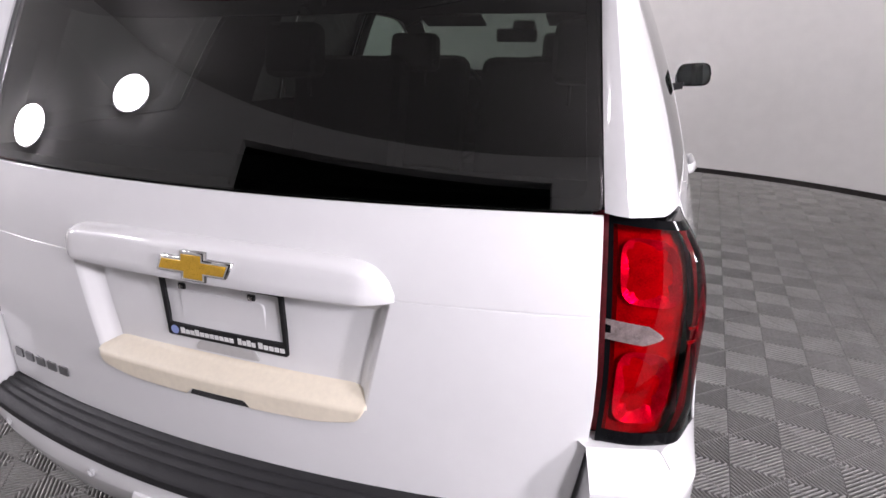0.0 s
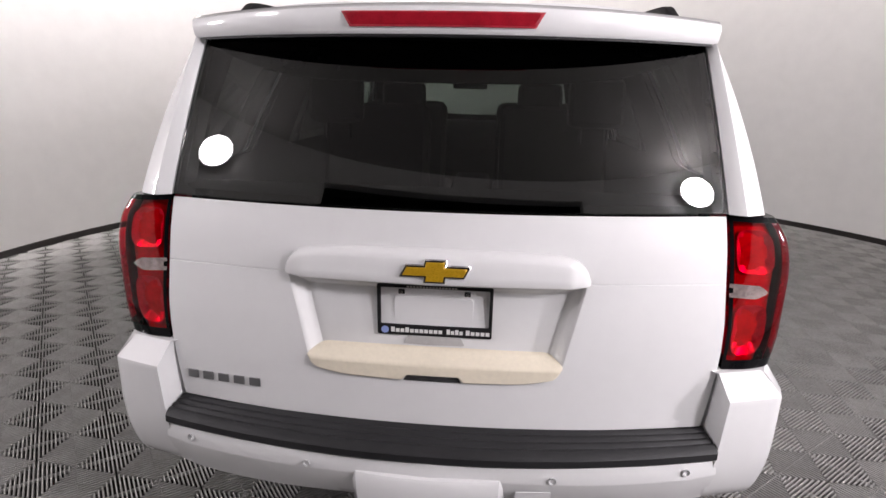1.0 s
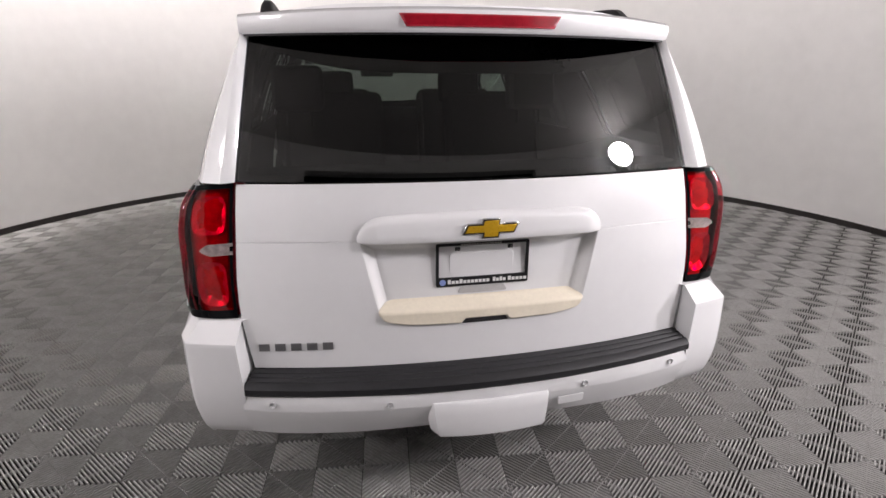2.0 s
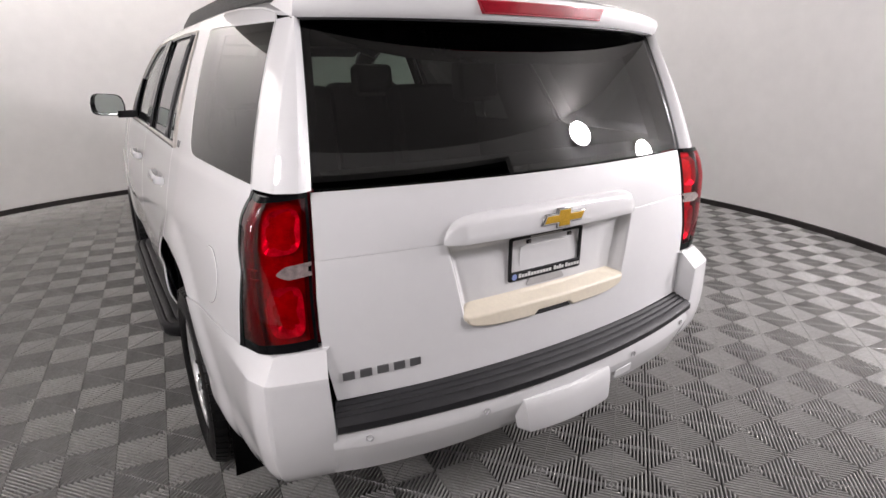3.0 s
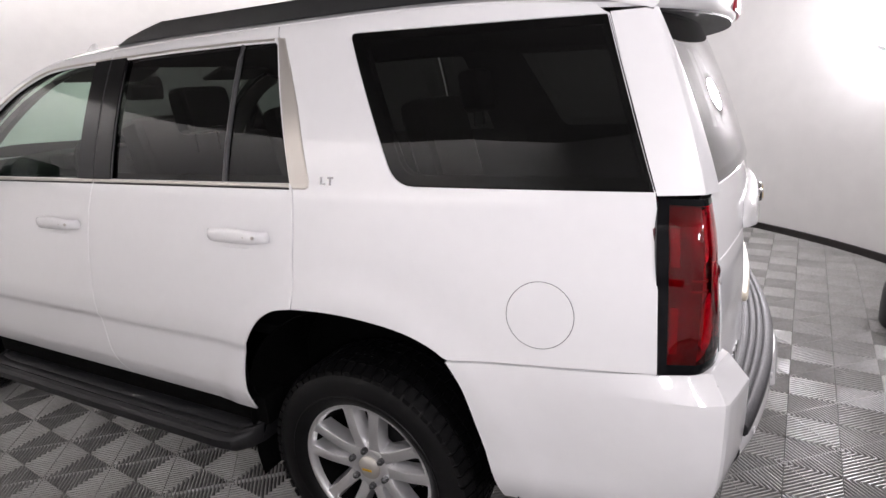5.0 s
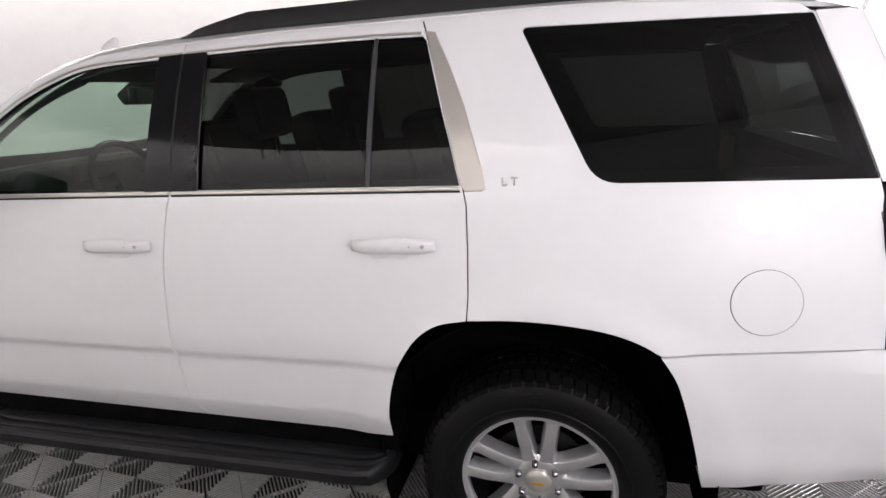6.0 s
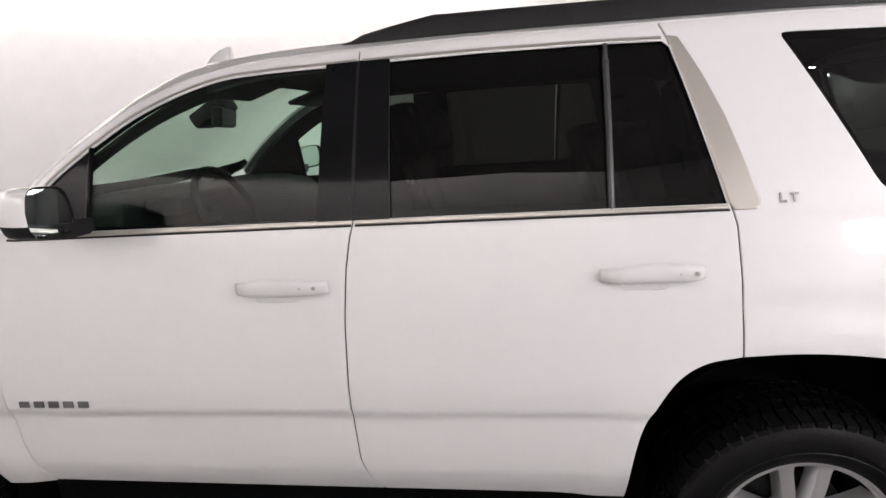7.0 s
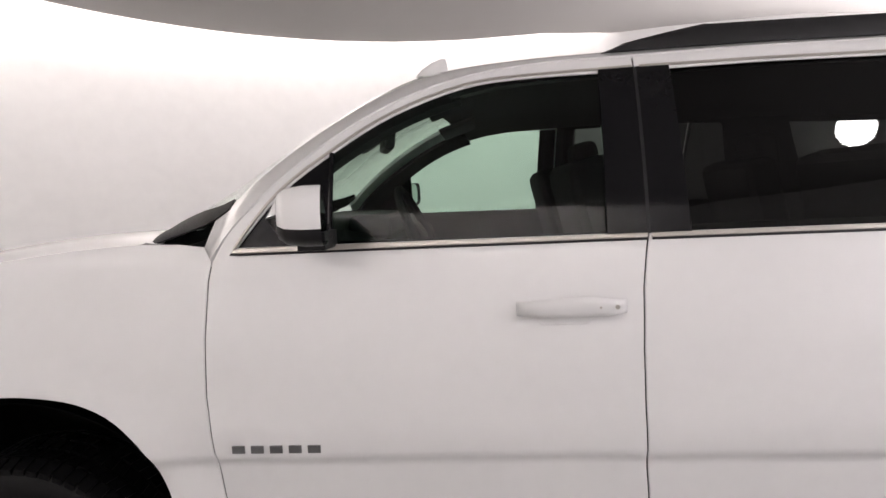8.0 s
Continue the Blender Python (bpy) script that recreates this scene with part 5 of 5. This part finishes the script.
    nut = lathe([(0.112, 0.0001), (0.112, 0.007), (0.108, 0.0110), (0.085, 0.0125)], None, 6)
    out = {}
    for nm, b, mt in (("tyre", t_bm, RUBBER), ("tread", tread, RUBBER), ("wheel", rim, ALLOY), ("barrel", barrel, LINER), ("centre_cap", cap, SATIN), ("brake_disc", disc, BLACK), ("lug_nut", nut, BADGE), ("spoke_a", spokes[0], ALLOY), ("spoke_b", spokes[1], ALLOY)):
        me = bpy.data.meshes.new(nm)
        b.to_mesh(me)
        b.free()
        me.materials.append(mt)
        me.polygons.foreach_set("use_smooth", [True] * len(me.polygons))
        me.set_sharp_from_angle(angle=radians(32))
        out[nm] = me
    return out


WM = wheel_meshes()
for s in (-1, 1):
    for n, (cy, cz) in enumerate((REAR_AXLE, FRONT_AXLE)):
        m = Matrix.Translation((s * 0.868, cy, 0.386)) @ Euler((radians(91 - 25 * n), 0, math.pi if s < 0 else 0), "XYZ").to_matrix().to_4x4() @ Matrix.Diagonal((1, 0.951, 0.951, 1))
        w = link("wheel", WM["wheel"], car, "silver alloy wheel with paired spokes", m)
        link("tyre", WM["tyre"], w, "black all-terrain tyre")
        tagged(link("tread", WM["tread"], w), "blocky black tyre tread", kind="stuff")
        link("centre_cap", WM["centre_cap"], w)
        link("barrel", WM["barrel"], w, "inside of the wheel, its shade put into near-black")
        link("brake_disc", WM["brake_disc"], w)
        for k in range(5):
            for nm in ("spoke_a", "spoke_b"):
                link("spoke", WM[nm], w, at=Euler((2 * math.pi * k / 5, 0, 0)).to_matrix().to_4x4())
        for k in range(6):
            a = 2 * math.pi * k / 6 + 0.12
            link("lug_nut", WM["lug_nut"], w, at=Matrix.Translation((0, 0.070 * math.cos(a), 0.070 * math.sin(a))))
        bow = [[(0.1090, z * 0.007, x * 0.019) for x in (-1, -0.35, 0.35, 1)] for z in (-0.6, 0.6)]
        sheet("cap_mark", bow, GOLD, w, "small gold mark", thick=0.001)

# ---------------------------------------------------------------- roof rails, antenna, mirrors
for s in (-1, 1):
    rows = []
    for i in range(61):
        t = i / 60
        y = 0.585 + (2.52 - 0.585) * t
        x = s * (0.655 - 0.012 * abs(2 * t - 1) ** 2)
        base = roof_at(y, x / max(width_at(y, roof_edge(y)), 0.1))[2] - 0.004
        up = 0.060 * min(1, (1 - t) * 6.0, 0.35 + t * 16.0) ** 0.75
        if 1 - t < 0.165:
            up += 0.006 * ((1 - t) > 0.02)
        rows.append([(x + s * 0.022, y, base), (x + s * 0.020, y, base + up * 0.75), (x + s * 0.010, y, base + up), (x - s * 0.012, y, base + up), (x - s * 0.020, y, base + up * 0.7), (x - s * 0.022, y, base)])
    sheet("roof_rail", rows, BLACK, car, "black raised roof rail", sharp=40, closed=True, caps=True)
rows = []
for z, y0, y1, w in ((1.842, 3.085, 2.975, 0.020), (1.866, 3.062, 2.978, 0.016), (1.885, 3.030, 2.981, 0.010), (1.895, 3.000, 2.984, 0.004)):
    rows.append([(-0.45 + w * math.sin(a), (y0 + y1) / 2 + (y0 - y1) / 2 * math.cos(a), z) for a in [2 * math.pi * k / 14 for k in range(14)]])
sheet("antenna_fin", rows, PAINT, car, "small white antenna fin on the roof", closed=True, caps=True, sharp=50)


def door_mirror(s):
    cx, cy, cz = 1.070 + (0.015 if s > 0 else 0), (3.342 if s > 0 else 3.298), (1.446 if s > 0 else 1.418)
    rows, K = [], 32
    for f, yy in ((0.02, 0.076), (0.45, 0.073), (0.75, 0.060), (0.93, 0.038), (1.0, -0.004), (1.0, -0.040), (0.985, -0.046)):
        ring = []
        for k in range(K):
            a = 2 * math.pi * k / K
            px, pz = math.cos(a), math.sin(a)
            px, pz = math.copysign(abs(px) ** 0.45, px), math.copysign(abs(pz) ** 0.45, pz)
            wide = 0.100 - 0.014 * max(pz, 0)
            ring.append(Vector((s * (cx + wide * f * px), cy + yy - (0.030 if s > 0 else 0.020) * px, cz + (0.072 if pz < 0 else 0.066) * f * pz + 0.006 * px)))
        rows.append(ring)
    lo, hi = int(K * 0.52), int(K * 0.985)
    white = [[r[k % K] for k in range(hi, K + lo + 1)] for r in rows]
    black = [[r[k] + Vector((0, 0, -0.002)) for k in range(lo, hi + 1)] for r in rows]
    mir = sheet("door_mirror", white, PAINT, car, "white door mirror with a black foot", sharp=60)
    sheet("lower_shell", black, BLACK, mir, "black lower shell", sharp=60)
    ctr = Vector((s * cx, cy - 0.042, cz))
    back = rows[-1]
    # the near pane is set looking a little outwards
    swung = lambda p: 0.012 if s > 0 else 0.038 + 0.035 * s * (p.x - ctr.x) / 0.098
    gl = [[ctr + (p - ctr) * f + Vector((0, (0.0, 0.003, swung(p))[i], 0)) for p in back] for i, f in enumerate((1.0, 0.94, 0.91))]
    sheet("bezel", gl, BLACK_GLOSS, mir, "black bezel", closed=True)
    bm = bmesh.new()
    bm.faces.new([bm.verts.new(ctr + (p - ctr) * 0.92 + Vector((0, swung(p) - 0.001, 0))) for p in back])
    part("mirror_glass", bm, MIRROR, mir, "mirror glass")
    arm = [[(s * (0.905 + (cx - 0.05 - 0.905) * t), cy + 0.005 + w * 0.035, 1.350 + (0.026 if s > 0 else 0) * t + h * 0.022) for w, h in ((-1, -1), (1, -1), (1, 1), (-1, 1))] for t in (0, 0.3, 0.6, 1.0)]
    sheet("arm", arm, BLACK, mir, "black mirror arm", closed=True, caps=True, sharp=30)


for sgn in (-1, 1):
    door_mirror(sgn)

# ---------------------------------------------------------------- interior
def seat(x, y, w):
    base = part("seat", box_bm((w, 0.52, 0.16), (x, y + 0.26, 0.90), 0.05, 3), CLOTH, car, "dark cloth seat with a head rest")
    part("backrest", box_bm((w * 0.96, 0.15, 0.66), (x, y - 0.04, 1.22), 0.06, 3, (-14, 0, 0)), CLOTH, base)
    return base


def head_rest(base, x, y, z, w=0.26, h=0.19):
    part("head_rest", box_bm((w, 0.11, h), (x, y, z), 0.045, 3, (-8, 0, 0)), CLOTH, base)
    for d in (-0.06, 0.06):
        rod([(x + d, y - 0.005, z - 0.18), (x + d, y, z - 0.05)], 0.007, BLACK, "post", base)


for x in (-0.42, 0.42):
    b = seat(x, 2.52, 0.54)
    head_rest(b, x, 2.375, 1.560, 0.27, 0.20)
for x in (-0.43, 0.43):
    b = seat(x, 1.62, 0.54)
    head_rest(b, math.copysign(0.60, x), 1.47, 1.565, 0.25, 0.22)
# third row, folded flat
part("folded_seat", box_bm((1.24, 0.95, 0.16), (0, 0.92, 0.98), 0.05, 3), CLOTH, car, "dark third-row seat folded flat")
dash = []
for y, z in ((3.18, 1.00), (3.15, 1.16), (3.17, 1.27), (3.24, 1.335), (3.40, 1.372), (3.60, 1.380), (3.70, 1.352), (3.82, 1.325), (3.93, 1.300)):
    dash.append([(v * 0.86, y, z + 0.014 * math.exp(-((v + 0.49) / 0.2) ** 2) - 0.012 * v * v) for v in [-1 + 2 * k / 24 for k in range(25)]])
sheet("dashboard", dash, TRIM_IN, car, "dark dashboard", thick=0.02)
part("centre_console", box_bm((0.26, 0.9, 0.28), (0, 2.75, 0.86), 0.04, 3), TRIM_IN, car, "dark centre console")
part("instrument_hood", box_bm((0.40, 0.14, 0.08), (-0.42, 3.24, 1.355), 0.03, 3), TRIM_IN, car)
sw = bmesh.new()
ringv = []
for i in range(40):
    a = 2 * math.pi * i / 40
    ringv.append([sw.verts.new(((0.185 + 0.015 * math.cos(b2)) * math.cos(a), 0.015 * math.sin(b2), (0.185 + 0.015 * math.cos(b2)) * math.sin(a))) for b2 in [2 * math.pi * k / 8 for k in range(8)]])
for i in range(40):
    for k in range(8):
        sw.faces.new((ringv[i][k], ringv[(i + 1) % 40][k], ringv[(i + 1) % 40][(k + 1) % 8], ringv[i][(k + 1) % 8]))
sw = join_bm(sw, box_bm((0.15, 0.05, 0.12), (0, 0.015, 0), 0.02), box_bm((0.36, 0.02, 0.035), (0, 0.01, 0.01), 0.008), box_bm((0.035, 0.02, 0.18), (0, 0.01, -0.09), 0.008))
bmesh.ops.recalc_face_normals(sw, faces=sw.faces)
bmesh.ops.transform(sw, matrix=Matrix.Translation((-0.42, 3.09, 1.30)) @ Euler((radians(-24), 0, 0)).to_matrix().to_4x4(), verts=sw.verts)
part("steering_wheel", sw, TRIM_IN, car, "dark three-spoke steering wheel")
rv = part("rear_view_mirror", box_bm((0.27, 0.045, 0.085), (-0.045, 3.26, 1.672), 0.02, 3, (8, 0, 14)), BLACK, car, "black rear-view mirror")
part("mount", box_bm((0.15, 0.17, 0.07), (0.0, 3.33, 1.70), 0.02, 2, (-30, 0, 0)), BLACK, rv)
for s in (-1, 1):
    part("sun_visor", box_bm((0.40, 0.17, 0.018), (s * 0.40, 2.98, 1.755), 0.006, 2, (-18, 0, 0)), HEADLINER, car, "grey sun visor")

# ---------------------------------------------------------------- loose things
tyre_me = WM["tyre"].copy()
lt = new("tyre", None)
lt.matrix_basis = Matrix.Translation((1.794, -0.963, 0.0))
tagged(lt, "black tyre lying on the tiled floor", "tyre")
ob = link("tread_and_wall", tyre_me, lt, at=Matrix.Translation((0, 0, 0.145)) @ Euler((0, radians(90), 0)).to_matrix().to_4x4() @ Matrix.Diagonal((1.08, 0.75, 0.75, 1)))

# ---------------------------------------------------------------- floor tiles
TILE_SIZE = 0.28567
TILE_TURN = radians(39.2)
TILE_CORNER = Vector((0.1358, -0.0483, 0))


def tile_geometry():
    """One square tile: four triangles of upright ribs with rounded tops."""
    h = TILE_SIZE / 2 - 0.0008
    n = 18
    pitch = 2 * h / n
    w, rise = pitch * 0.235, 0.0032
    verts, faces = [], []
    bow = [(-w, -0.018)] + [(-w * math.cos(math.pi * k / 6), -rise + rise * math.sin(math.pi * k / 6)) for k in range(7)] + [(w, -0.018)]

    def rib(c, y0, tip):
        """Rib along y at x = c, with its far end cut on the diagonal."""
        s = len(verts)
        for x, z in bow:
            verts.append((c + x, y0, z))
            verts.append((c + x, tip(c + x), z))
        m = len(bow)
        for k in range(m - 1):
            faces.append((s + 2 * k, s + 2 * k + 1, s + 2 * k + 3, s + 2 * k + 2))
        e = len(verts)
        verts.extend((c + x, tip(c + x), z) for x, z in bow)
        faces.append(tuple(range(e, e + m)))

    for i in range(n):
        rib(-h + pitch * (i + 0.5), -h, lambda x: -abs(x) - 0.002)
    first, nf = len(verts), len(faces)
    for turn in range(1, 4):
        ca, sa = round(math.cos(turn * math.pi / 2)), round(math.sin(turn * math.pi / 2))
        s = len(verts)
        verts.extend([(ca * x - sa * y, sa * x + ca * y, z) for x, y, z in verts[:first]])
        faces.extend([tuple(s + k for k in f) for f in faces[:nf]])
    # thin edge strips
    for turn in range(4):
        s = len(verts)
        ca, sa = round(math.cos(turn * math.pi / 2)), round(math.sin(turn * math.pi / 2))
        for x, y, z in ((-h, -h, -0.0015), (h, -h, -0.0015), (h, -h + 0.0012, -0.0015), (-h, -h + 0.0012, -0.0015), (-h, -h + 0.0012, -0.018), (h, -h + 0.0012, -0.018)):
            verts.append((ca * x - sa * y, sa * x + ca * y, z))
        faces.extend([(s, s + 1, s + 2, s + 3), (s + 3, s + 2, s + 5, s + 4)])
    return verts, faces


tv, tf = tile_geometry()
tile_me = bpy.data.meshes.new("tile")
tile_me.from_pydata(tv, [], tf)
tile_me.materials.append(TILE)
tile_me.polygons.foreach_set("use_smooth", [len(f) == 4 for f in tf])
floor = bpy.data.objects["floor"]
ax = Vector((math.cos(TILE_TURN), math.sin(TILE_TURN), 0))
ay = Vector((-ax.y, ax.x, 0))
near, rest = [], []
for i in range(-24, 25):
    for j in range(-24, 25):
        c = TILE_CORNER + ax * TILE_SIZE * (i + 0.5) + ay * TILE_SIZE * (j + 0.5)
        if (c - ROOM).length < ROOM_R + 0.12:
            d = min((c - Vector((1.2, 0.2, 0))).length, (c - Vector((-1.6, 2.2, 0))).length, (c - Vector((-0.6, -0.3, 0))).length)
            (near if (c - ROOM).length < ROOM_R - 0.25 else rest).append((d, c))
near.sort(key=lambda p: p[0])
rest += near[300:]
for _, c in near[:300]:
    ob = new("tile", tile_me)
    ob.parent = floor
    ob.matrix_basis = Matrix.Translation(c) @ Euler((0, 0, TILE_TURN)).to_matrix().to_4x4()
base = np.array(tv)
rotm = np.array([[ax.x, ay.x, 0], [ax.y, ay.y, 0], [0, 0, 1]])
base = base @ rotm.T
allv = np.concatenate([base + np.array(c) for _, c in rest])
nf = len(tf)
allf = [tuple(v + k * len(tv) for v in f) for k in range(len(rest)) for f in tf]
far = bpy.data.meshes.new("tiles_far")
far.from_pydata(allv.tolist(), [], allf)
far.materials.append(TILE)
far.polygons.foreach_set("use_smooth", [len(f) == 4 for f in allf])
ob = new("tiles", far)
ob.parent = floor
tagged(ob, "grey ribbed plastic tiles towards the wall", kind="stuff")
